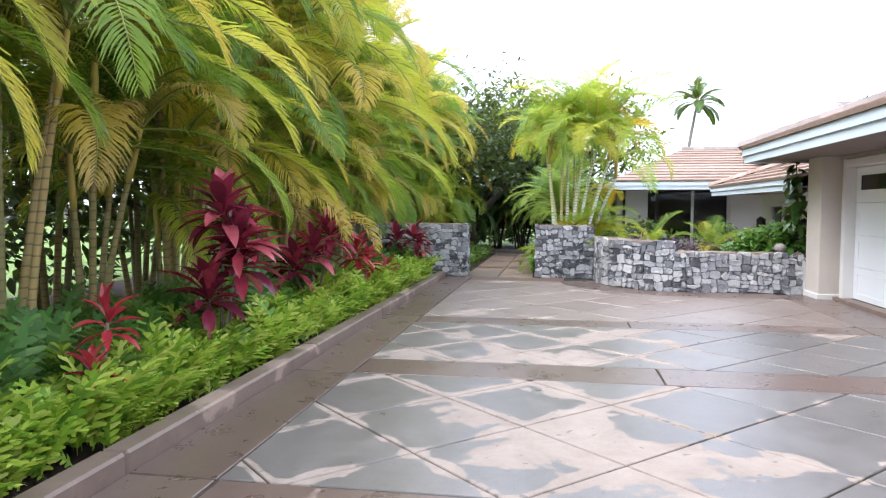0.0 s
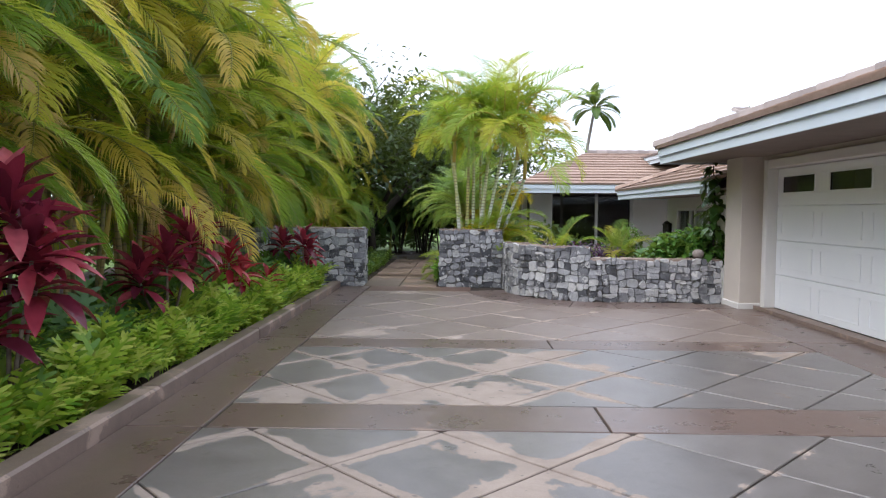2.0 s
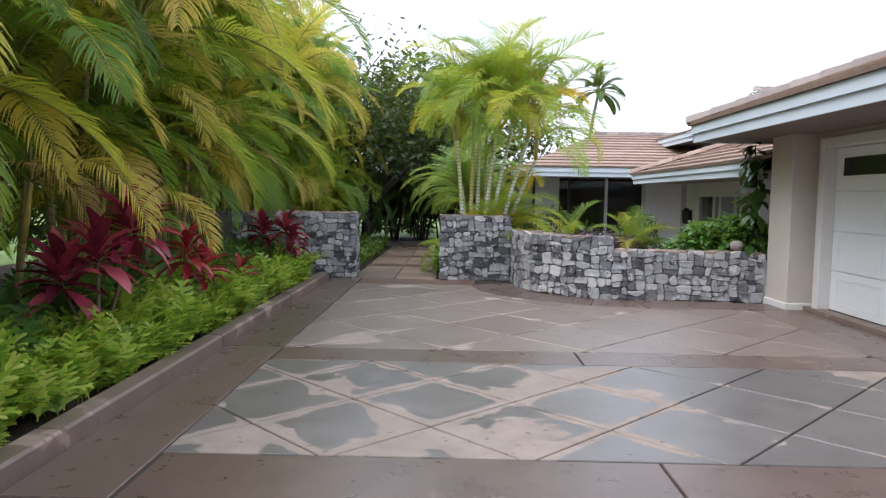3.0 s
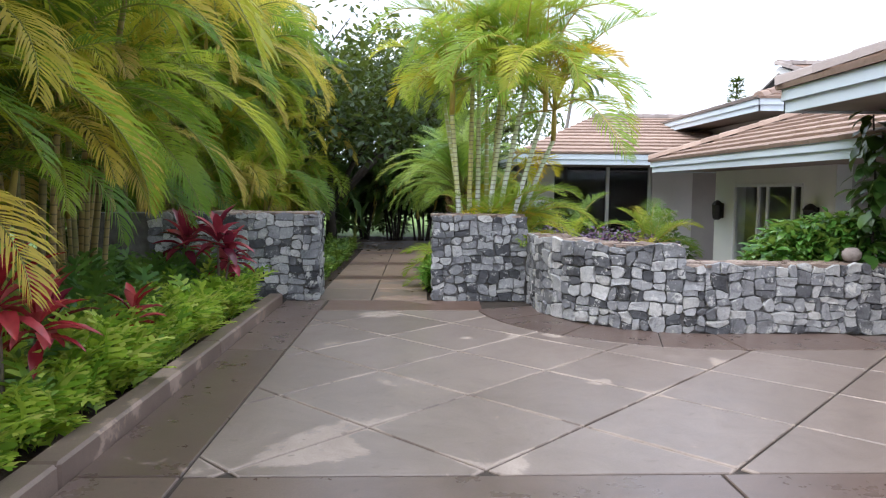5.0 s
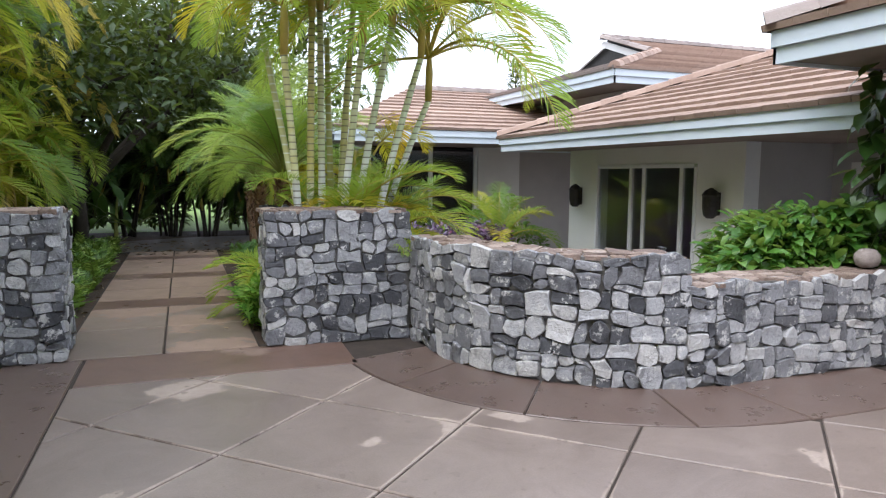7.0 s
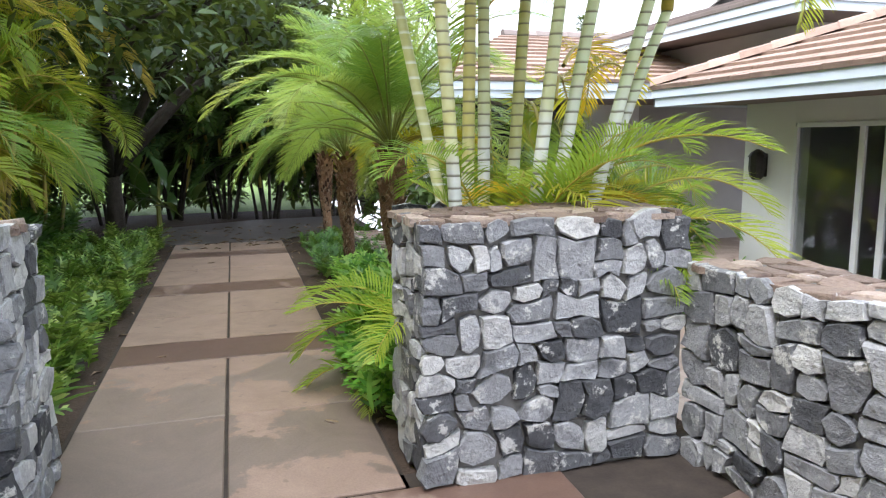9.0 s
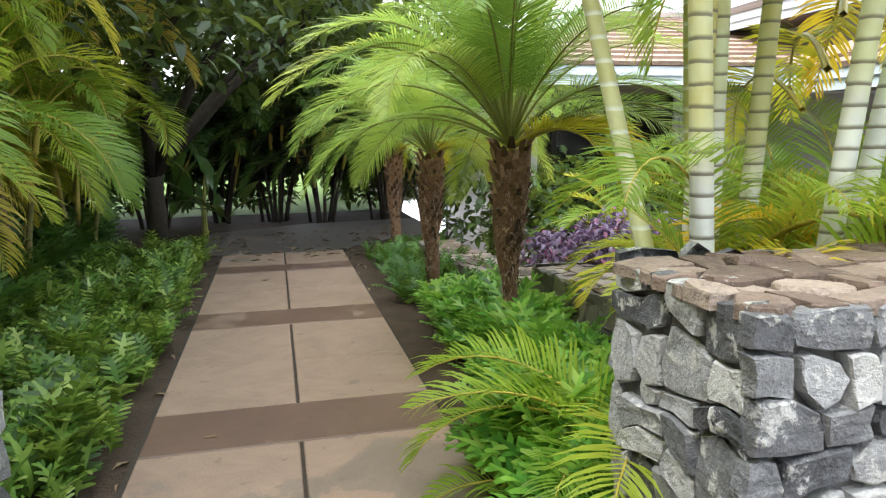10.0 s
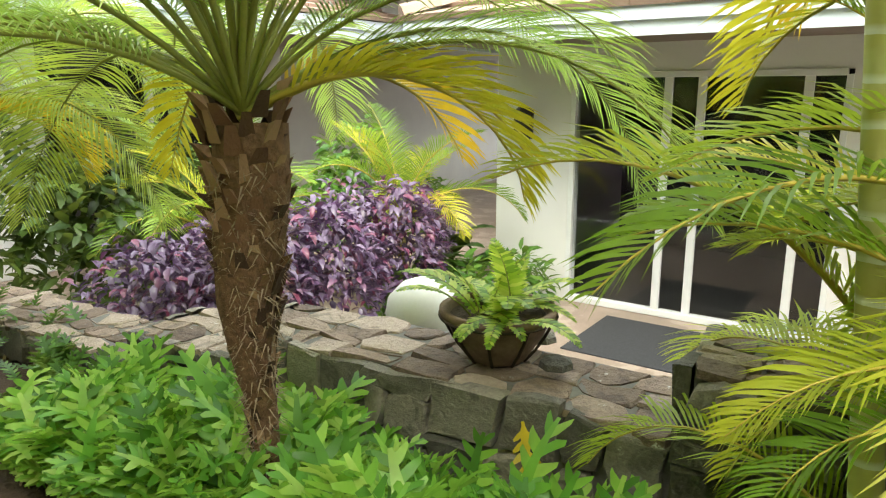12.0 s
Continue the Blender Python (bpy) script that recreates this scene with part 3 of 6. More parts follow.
# garden path
path = setting(part("path", mesh_of("path", [(-2.2, 14.86, -0.014), (-0.6, 14.86, -0.014), (-0.6, 23, -0.014), (-2.2, 23, -0.014)], [(0, 1, 2, 3)], m_joint)),
               "brown concrete garden path with darker cross bands", "path")
PX0, PX1, PXC = -2.17, -0.62, -1.39
for y0, y1, kind in ((14.87, 15.97, 0), (15.97, 17.07, 0), (17.07, 17.60, 1), (17.60, 18.42, 0), (18.42, 19.36, 0), (19.36, 19.88, 1), (19.88, 20.75, 0), (20.75, 21.72, 0), (21.72, 22.15, 1), (22.15, 23.0, 0)):
    rect = [(PX0, y0 + 0.005), (PX1, y0 + 0.005), (PX1, y1 - 0.005), (PX0, y1 - 0.005)]
    if kind:
        lay("path_band", [rect], m_pathband, path)
    else:
        lay("path_slab", cut_by([rect], [(1, 0, PXC)], 0.018), m_path, path)
# tree shade over this end of the path is in the slab colour
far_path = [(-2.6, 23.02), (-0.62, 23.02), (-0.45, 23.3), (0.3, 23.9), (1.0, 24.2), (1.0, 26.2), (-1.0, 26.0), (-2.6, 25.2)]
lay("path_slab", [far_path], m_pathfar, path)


# ---- stone walls ----
def warp(u, v, seed):
    """Bends the courses so that joints wander while stones still fit each other."""
    a = noise.noise_vector(Vector((u * 4.2, v * 4.2, seed * 3.7)))
    b = noise.noise_vector(Vector((u * 11.0, v * 11.0, seed * 1.3)))
    return (u + 0.046 * a.x + 0.030 * b.x, v + 0.046 * a.y + 0.030 * b.y)


def cells(w, h, smin, smax, seed):
    """Irregular courses of stones over a w by h face, as polygons."""
    rng = random.Random(seed)
    out, todo = [], [(0.0, 0.0, w, h)]
    while todo:
        x, y, a, b = todo.pop()
        if a <= smax * rng.uniform(0.8, 1.25) and b <= smax * rng.uniform(0.62, 0.95):
            out.append((x, y, a, b))
        elif (a > b * 1.25 and a > 1.6 * smin) or b < 1.6 * smin:
            k = a * rng.uniform(0.29, 0.71)
            todo += [(x, y, k, b), (x + k, y, a - k, b)]
        else:
            k = b * rng.uniform(0.29, 0.71)
            todo += [(x, y, a, k), (x, y + k, a, b - k)]
    res = []
    for x, y, a, b in out:
        j = min(a, b) * 0.13
        g = 0.0015
        base = [(x + g, y + g), (x + a / 2, y + g), (x + a - g, y + g), (x + a - g, y + b / 2), (x + a - g, y + b - g), (x + a / 2, y + b - g), (x + g, y + b - g), (x + g, y + b / 2)]
        cut = min(a, b) * rng.choice((0.03, 0.06, 0.09, 0.16, 0.24))
        p = []
        for i, (px, py) in enumerate(base):
            sx = (x + a / 2 - px) / a
            sy = (y + b / 2 - py) / b
            k = cut * 1.3 if i % 2 == 0 else rng.uniform(-0.3, 0.35) * cut
            p.append((px + sx * k + rng.uniform(-j, j) * 0.45, py + sy * k + rng.uniform(-j, j) * 0.45))
        res.append([warp(q[0], q[1], seed) for q in p])
    return res


def face_stones(parent, place, w, h, smin, smax, seed, mat, name="stone", relief=0.03, sink=0.02, limit=300):
    """Facing stones on a wall; place(s, z, d) gives the point s along, z up and d proud of the face."""
    rng = random.Random(seed + 1)
    for p in cells(w, h, smin, smax, seed):
        n = len(p)
        cx, cy = sum(q[0] for q in p) / n, sum(q[1] for q in p) / n
        r = relief * rng.uniform(0.55, 1.2)
        tx, ty = rng.uniform(-0.09, 0.09), rng.uniform(-0.09, 0.09)
        vs = [place(q[0], q[1], -sink) for q in p]
        vs += [place(cx + (q[0] - cx) * 0.985, cy + (q[1] - cy) * 0.992, r * 0.66) for q in p]
        vs += [place(cx + (q[0] - cx) * rng.uniform(0.88, 0.965), cy + (q[1] - cy) * rng.uniform(0.86, 0.955), r * rng.uniform(0.8, 1.15) + (q[0] - cx) * tx + (q[1] - cy) * ty) for q in p]
        fs = [tuple(range(2 * n, 3 * n))]
        for i in range(n):
            k = (i + 1) % n
            fs += [(i, k, n + k, n + i), (n + i, n + k, 2 * n + k, 2 * n + i)]
        me = mesh_of(name, vs, fs, mat)
        part(name, me, parent)


def flat_face(ox, oy, dx, dy, z0=0.0):
    """Places on a straight upright face from (ox, oy) along (dx, dy); proud is to the right of that way."""
    def place(s, z, d):
        return (ox + dx * s + dy * d, oy + dy * s - dx * d, z0 + z)
    return place


def top_face(ox, oy, dx, dy, z):
    def place(s, t, d):
        return (ox + dx * s - dy * t, oy + dy * s + dx * t, z + d)
    return place


PIER_H = 1.18
pier_r = setting(box("wall_pier_right", (-0.525, 14.83, -0.1), (0.74, 15.38, PIER_H - 0.02), m_mortar), "square-topped grey basalt stone wall beside the path", "stone wall")
face_stones(pier_r, flat_face(-0.56, 14.815, 1, 0), 1.29, PIER_H, 0.085, 0.215, 11, m_stone)
face_stones(pier_r, flat_face(-0.525, 15.39, 0, -1), 0.56, PIER_H, 0.085, 0.215, 12, m_stone)
face_stones(pier_r, flat_face(0.74, 15.395, -1, 0), 1.27, PIER_H, 0.085, 0.23, 13, m_stone)
face_stones(pier_r, top_face(-0.555, 14.81, 1, 0, PIER_H - 0.01), 1.29, 0.58, 0.09, 0.25, 14, m_flag, "coping_stone", 0.016, 0.02)

pier_l = setting(box("wall_pier_left", (-5.2, 14.85, -0.1), (-2.135, 15.41, PIER_H), m_mortar), "square-topped grey basalt stone wall behind the planting bed", "stone wall")
face_stones(pier_l, flat_face(-4.4, 14.835, 1, 0), 2.29, PIER_H + 0.02, 0.085, 0.215, 21, m_stone)
face_stones(pier_l, flat_face(-2.135, 14.83, 0, 1), 0.60, PIER_H + 0.02, 0.085, 0.215, 22, m_stone)
face_stones(pier_l, top_face(-4.4, 14.83, 1, 0, PIER_H + 0.01), 2.29, 0.6, 0.10, 0.34, 23, m_flag, "coping_stone", 0.016, 0.02)

# curved wall: high part from the pier round the bend, then the low part to the garage
CURVE_H, LOW_H, THICK = 0.945, 0.755, 0.48
BEND0, BEND1 = 180.0, 262.0
RUN = 0.50               # straight run from the pier to the bend
BEND_LEN = RUN + ARC_R * radians(BEND1 - BEND0)


def bend(s, z, d):
    if s <= RUN:
        return (ARC_C[0] - ARC_R - d, ARC_C[1] + RUN - s, z)
    if s <= BEND_LEN:
        a = radians(BEND0) + (s - RUN) / ARC_R
        r = ARC_R + d
        return (ARC_C[0] + r * math.cos(a), ARC_C[1] + r * math.sin(a), z)
    a = radians(BEND1)
    ox, oy = ARC_C[0] + ARC_R * math.cos(a), ARC_C[1] + ARC_R * math.sin(a)
    return (ox + (s - BEND_LEN), oy - (s - BEND_LEN) * 0.0 - d, z)


def ribbon(s0, s1, n, d0, d1, z0, z1, mat, name):
    vs, fs = [], []
    for i in range(n + 1):
        s = s0 + (s1 - s0) * i / n
        for d, z in ((d0, z0), (d0, z1), (d1, z1), (d1, z0)):
            vs.append(bend(s, z, d))
    for i in range(n):
        for k in range(4):
            fs.append((4 * i + k, 4 * (i + 1) + k, 4 * (i + 1) + (k + 1) % 4, 4 * i + (k + 1) % 4))
    fs += [(0, 1, 2, 3), tuple(4 * n + k for k in (3, 2, 1, 0))]
    return mesh_of(name, vs, fs, mat)


SPLIT = BEND_LEN - 0.12
END = BEND_LEN + 2.16
wall_curve = setting(part("wall_curved", ribbon(0.02, SPLIT - 0.03, 24, -THICK, -0.02, FLOOR_H, CURVE_H - 0.02, m_mortar, "wall_core")), "curved grey basalt stone wall with a flagstone top", "stone wall")
face_stones(wall_curve, bend, SPLIT, CURVE_H, 0.085, 0.23, 31, m_stone)
face_stones(wall_curve, lambda s, t, d: bend(s, CURVE_H - 0.02 + d, -t + 0.01), SPLIT, THICK + 0.01, 0.09, 0.26, 32, m_flag, "coping_stone", 0.016)
e0, e1 = bend(SPLIT, 0, 0.01), bend(SPLIT, 0, -THICK)
ln = math.hypot(e1[0] - e0[0], e1[1] - e0[1])
face_stones(wall_curve, flat_face(e0[0], e0[1], (e1[0] - e0[0]) / ln, (e1[1] - e0[1]) / ln, LOW_H - 0.25), ln, CURVE_H - LOW_H + 0.24, 0.085, 0.23, 33, m_stone)
wall_low = setting(part("wall_low", ribbon(SPLIT - 0.02, END, 12, -THICK, -0.02, FLOOR_H, LOW_H - 0.02, m_mortar, "wall_core")), "low grey basalt stone wall running to the garage", "stone wall")
face_stones(wall_low, lambda s, z, d: bend(SPLIT + s, z, d), END - SPLIT, LOW_H, 0.085, 0.22, 34, m_stone)
face_stones(wall_low, lambda s, t, d: bend(SPLIT + s, LOW_H - 0.02 + d, -t + 0.01), END - SPLIT, THICK + 0.01, 0.09, 0.26, 35, m_flag, "coping_stone", 0.016)

# garden retaining wall beside the court
GW_H = 0.50


def garden_line(y):
    """x of the garden wall's outer face at y."""
    return 0.62 - max(0.0, y - 17.4) * 0.07


def garden_place(s, z, d):
    y = 20.9 - s
    return (garden_line(y) - d, y, z)


def garden_core(y0, y1, h, n):
    vs, fs = [], []
    for i in range(n + 1):
        y = y0 + (y1 - y0) * i / n
        x = garden_line(y) + 0.02
        vs += [(x, y, FLOOR_H), (x, y, h), (x + 0.44, y, h), (x + 0.44, y, FLOOR_H)]
    for i in range(n):
        for k in range(4):
            fs.append((4 * i + k, 4 * (i + 1) + k, 4 * (i + 1) + (k + 1) % 4, 4 * i + (k + 1) % 4))
    fs += [(0, 1, 2, 3), tuple(4 * n + k for k in (3, 2, 1, 0))]
    return vs, fs


GW_LOW, GW_FAR = 0.36, 0.20   # heights of its farther, lower parts
wall_garden = setting(part("wall_garden", mesh_of("wall_core", *garden_core(16.80, 18.75, GW_H - 0.03, 6), m_mortar)), "low brown basalt retaining wall with a broad flagstone top", "stone wall")
part("wall_core", mesh_of("wall_core", *garden_core(15.42, 16.795, 0.70, 4), m_mortar), wall_garden)
part("wall_core", mesh_of("wall_core", *garden_core(18.755, 19.44, GW_LOW - 0.03, 3), m_mortar), wall_garden)
part("wall_core", mesh_of("wall_core", *garden_core(19.445, 22.3, GW_FAR - 0.03, 6), m_mortar), wall_garden)
for y_top, length, high, sa, sb in ((18.76, 1.93, GW_H, 41, 43), (19.45, 0.69, GW_LOW, 46, 47), (22.3, 2.85, GW_FAR, 49, 50)):
    face_stones(wall_garden, lambda s, z, d: (garden_line(y_top - s) - d, y_top - s, z - 0.05), length, high + 0.03, 0.13, 0.34, sa, m_stonebrown, "stone", 0.04)
    face_stones(wall_garden, lambda s, t, d: (garden_line(y_top - s) - 0.02 + t, y_top - s, high - 0.03 + d), length, 0.48, 0.07, 0.30, sb, m_flag, "coping_stone", 0.010)
face_stones(wall_garden, lambda s, z, d: garden_place(s + 20.9 - 16.82, z - 0.05, d + 0.02), 1.4, 0.77, 0.13, 0.27, 42, m_stonebrown, "stone", 0.04)
face_stones(wall_garden, lambda s, t, d: (garden_line(16.82) - 0.02 + s, 16.82 + d, 0.45 + t), 0.46, 0.27, 0.1, 0.25, 45, m_stonebrown, "stone", 0.03)
face_stones(wall_garden, lambda s, t, d: (garden_line(18.77) - 0.02 + s, 18.77 + d, 0.25 + t), 0.46, 0.25, 0.1, 0.25, 48, m_stonebrown, "stone", 0.03)
face_stones(wall_garden, lambda s, t, d: (garden_line(19.46) - 0.02 + s, 19.46 + d, 0.1 + t), 0.46, 0.25, 0.1, 0.25, 51, m_stonebrown, "stone", 0.03)
face_stones(wall_garden, lambda s, t, d: (garden_line(16.82 - s) - 0.04 + t, 16.82 - s, 0.71 + d), 1.4, 0.48, 0.09, 0.27, 44, m_flag, "coping_stone", 0.010)


# ---- roofs ----
def tile_field(parent, eave_a, eave_b, ridge_a, ridge_b, rows, mat=None, gap=0.0):
    """Stepped courses of flat tiles on a roof plane between an eave line and a ridge line."""
    A, B, C, D = (Vector(v) for v in (eave_a, eave_b, ridge_a, ridge_b))
    nrm = (B - A).cross(C - A).normalized()
    if nrm.z < 0:
        nrm = -nrm
    for r in range(rows):
        t0, t1 = r / rows, min(1.0, (r + 1.12) / rows)
        a0, b0, a1, b1 = A.lerp(C, t0), B.lerp(D, t0), A.lerp(C, t1), B.lerp(D, t1)
        w = (b0 - a0).length
        n = max(1, int(w / 0.33))
        vs, fs = [], []
        for i in range(n):
            k0, k1 = (i + 0.012) / n, (i + 0.988) / n
            lift = 0.055 + 0.010 * (((i * 7 + r * 5) % 5) / 5.0)
            q = [a0.lerp(b0, k0), a0.lerp(b0, k1), a1.lerp(b1, k1), a1.lerp(b1, k0)]
            o = len(vs)
            vs += [q[0] + nrm * lift, q[1] + nrm * lift, q[2] + nrm * 0.012, q[3] + nrm * 0.012, q[0], q[1]]
            fs += [(o, o + 1, o + 2, o + 3), (o + 4, o + 5, o + 1, o), (o + 4, o, o + 3), (o + 1, o + 5, o + 2)]
        part("tile_course", mesh_of("tile_course", vs, fs, mat or m_roof), parent)


def ridge_caps(parent, a, b, mat=None, size=0.14):
    a, b = Vector(a), Vector(b)
    n = max(2, int((b - a).length / 0.38))
    d = (b - a).normalized()
    side = d.cross(Vector((0, 0, 1))).normalized()
    up = side.cross(d)
    me = None
    for i in range(n):
        p0, p1 = a.lerp(b, i / n), a.lerp(b, (i + 1.1) / n)
        ring = [(-1, -0.15), (-0.6, 0.5), (0, 0.72), (0.6, 0.5), (1, -0.15)]
        vs = [p0 + side * (x * size * 1.08) + up * (z * size * 1.15) for x, z in ring] + [p1 + side * (x * size) + up * (z * size * 0.95) for x, z in ring]
        fs = [(k, k + 1, k + 6, k + 5) for k in range(4)] + [(0, 1, 2, 3, 4), (5, 6, 7, 8, 9)]
        part("ridge_tile", mesh_of("ridge_tile", vs, fs, mat or m_roofdark), parent)


def fascia(parent, a, b, out, z0, tall=0.27, name="fascia"):
    """A two-step painted fascia from a to b (plan points), facing out."""
    a, b, o = Vector((*a, 0)), Vector((*b, 0)), Vector((*out, 0))
    for n, lo, hi, d in ((name, 0.0, tall * 0.5, 0.0), (name, tall * 0.5, tall, 0.035)):
        vs = []
        for p in (a, b):
            for dd, z in ((d - 0.03, lo), (d, lo), (d, hi), (d - 0.03, hi)):
                vs.append(p + o * dd + Vector((0, 0, z0 + z)))
        fs = [(0, 1, 2, 3), (7, 6, 5, 4)] + [(k, (k + 1) % 4, 4 + (k + 1) % 4, 4 + k) for k in range(4)]
        part(n, mesh_of(n, vs, fs, m_fascia), parent)


# ---- garage ----
garage = thing("garage", "beige stucco garage with a white sectional door and tiled roof", "garage", kind="structure")
GX, DX, GTOP = 4.43, 4.88, 2.62
DY0, DY1 = 6.72, 11.66
DOOR_TOP = 2.26
# wall at the corner, walls over and beyond the door
box("wall", (GX, 11.98, -0.05), (10.5, 12.64, GTOP), m_stucco, garage, 0.012)
box("wall", (4.80, DY1 + 0.12, -0.05), (5.25, 11.978, GTOP), m_stucco, garage)
box("wall", (GX + 0.33, DY0 - 0.1, 2.40), (5.25, 11.976, GTOP + 0.002), m_stucco, garage)
box("wall", (GX, -4, -0.05), (5.25, DY0 - 0.12, GTOP), m_stucco, garage, 0.012)
box("wall", (GX + 0.01, -4.5, -0.05), (10.5, -4.01, GTOP), m_stucco, garage)
box("wall", (10.2, -4.0, -0.05), (10.49, 11.97, GTOP), m_stucco, garage)
box("wall_base", (GX - 0.03, 11.95, -0.05), (10.5, 12.66, 0.09), m_trim, garage, 0.01)
box("wall_base", (GX - 0.03, -4, -0.05), (5.2, DY0 - 0.09, 0.09), m_trim, garage, 0.01)
box("floor", (4.66, -4, -0.1), (10.2, 12.6, 0.055), m_kerb, garage)
# door casing
box("door_casing", (4.70, DY1, 0.05), (4.92, DY1 + 0.14, 2.40), m_trim, garage, 0.012)
box("door_casing", (4.70, DY0 - 0.14, 0.05), (4.92, DY0, 2.40), m_trim, garage, 0.012)
box("door_casing", (4.70, DY0, DOOR_TOP), (4.92, DY1, 2.398), m_trim, garage, 0.012)
gdoor = setting(box("garage_door", (DX + 0.012, DY0 + 0.004, 0.058), (DX + 0.05, DY1 - 0.004, DOOR_TOP - 0.004), m_door), "white enamelled sectional garage door with a row of small windows", "garage door")
rows_z = [0.06, 0.60, 1.14, 1.68, DOOR_TOP - 0.006]
for r in range(4):
    z0, z1 = rows_z[r] + 0.004, rows_z[r + 1] - 0.004
    if r < 3:
        box("door_panel", (DX - 0.012, DY0 + 0.005, z0), (DX + 0.012, DY1 - 0.005, z1), m_door, gdoor, 0.006)
        for k in range(4):
            y1 = DY1 - 0.16 - k * 1.2
            for zz in (z0 + 0.09, z1 - 0.105):
                box("panel_moulding", (DX - 0.019, y1 - 0.98, zz), (DX - 0.011, y1, zz + 0.015), m_door, gdoor)
            for yy in (y1 - 0.98, y1 - 0.015):
                box("panel_moulding", (DX - 0.019, yy, z0 + 0.105), (DX - 0.011, yy + 0.015, z1 - 0.105), m_door, gdoor)
    else:
        wy = [(11.50, 10.50), (10.13, 9.13), (8.76, 7.76), (7.5, 6.9)]
        edges = [DY1 - 0.005]
        for a, b in wy:
            edges += [a, b]
        edges.append(DY0 + 0.005)
        box("door_rail", (DX - 0.012, DY0 + 0.005, z0), (DX + 0.012, DY1 - 0.005, 1.86), m_door, gdoor, 0.004)
        box("door_rail", (DX - 0.012, DY0 + 0.005, 2.14), (DX + 0.012, DY1 - 0.005, z1), m_door, gdoor, 0.004)
        for a, b in zip(edges[0::2], edges[1::2]):
            box("door_stile", (DX - 0.0115, b, 1.86), (DX + 0.0115, a, 2.14), m_door, gdoor)
        for a, b in wy:
            win = box("door_window", (DX + 0.002, b, 1.86), (DX + 0.009, a, 2.14), m_tint, gdoor, 0.0, "dark tinted glass")
            for lo, hi in (((DX - 0.02, b, 1.86), (DX - 0.008, a, 1.88)), ((DX - 0.02, b, 2.12), (DX - 0.008, a, 2.14)), ((DX - 0.02, b, 1.88), (DX - 0.008, b + 0.02, 2.12)), ((DX - 0.02, a - 0.02, 1.88), (DX - 0.008, a, 2.12))):
                box("window_bead", lo, hi, m_door, win)
box("door_seal", (DX - 0.01, DY0, 0.056), (DX + 0.0, DY1, 0.07), m_bronze, garage)
# roof
EX, EY0, EZ = 3.50, 13.40, 2.44
roof_g = part("roof", mesh_of("roof", [(EX, -6, EZ + 0.27), (EX, EY0, EZ + 0.27), (7.6, 9.3, EZ + 1.75), (7.6, -6, EZ + 1.75), (11.7, EY0, EZ + 0.27), (11.7, -6, EZ + 0.27)], [(0, 1, 2, 3), (1, 4, 2), (3, 2, 4, 5)], m_roofdark), garage)
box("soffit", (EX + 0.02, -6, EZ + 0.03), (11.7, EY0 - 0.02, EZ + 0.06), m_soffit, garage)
fascia(garage, (EX, -6), (EX, EY0), (-1, 0), EZ)
fascia(garage, (EX, EY0), (11.7, EY0), (0, 1), EZ)
tile_field(roof_g, (EX - 0.07, -6, EZ + 0.27), (EX - 0.07, EY0 + 0.07, EZ + 0.27), (7.6, -6, EZ + 1.77), (7.6, 9.3, EZ + 1.77), 12)
tile_field(roof_g, (EX - 0.07, EY0 + 0.07, EZ + 0.27), (11.7, EY0 + 0.07, EZ + 0.27), (7.6, 9.3, EZ + 1.77), (7.6, 9.3, EZ + 1.77), 12)
ridge_caps(roof_g, (EX - 0.05, EY0 + 0.05, EZ + 0.33), (7.6, 9.3, EZ + 1.8))

# ---- house ----
house = thing("house", "low beige stucco house with wide eaves and a brown tiled roof", "house", kind="structure")
HX = 5.75
SL0, SL1, SLT, SLB = 16.96, 19.48, 1.63, FLOOR_H + 0.02
HT = 2.02


def slab_wall(lo, hi, mat=None, parent=house):
    return box("wall", lo, hi, mat or m_stuccogrey, parent, 0.0)


slab_wall((HX, SL1 + 0.05, FLOOR_H), (HX + 0.25, 20.45, HT), m_white)
slab_wall((HX, 16.0, FLOOR_H), (HX + 0.25, SL0 - 0.05, HT), m_white)
slab_wall((HX + 0.002, SL0 - 0.05, SLT + 0.05), (HX + 0.25, SL1 + 0.05, HT), m_white)
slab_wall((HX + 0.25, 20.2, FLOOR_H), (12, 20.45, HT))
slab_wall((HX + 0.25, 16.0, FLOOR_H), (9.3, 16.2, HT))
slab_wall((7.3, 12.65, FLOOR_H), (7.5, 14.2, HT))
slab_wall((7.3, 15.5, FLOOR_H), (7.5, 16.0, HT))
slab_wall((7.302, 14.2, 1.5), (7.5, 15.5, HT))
# room surfaces coloured near black in place of indoor shade
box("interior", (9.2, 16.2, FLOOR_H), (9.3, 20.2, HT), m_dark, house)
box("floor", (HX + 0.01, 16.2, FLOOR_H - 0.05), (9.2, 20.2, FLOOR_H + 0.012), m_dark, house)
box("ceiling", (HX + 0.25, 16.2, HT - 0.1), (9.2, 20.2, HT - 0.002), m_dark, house)


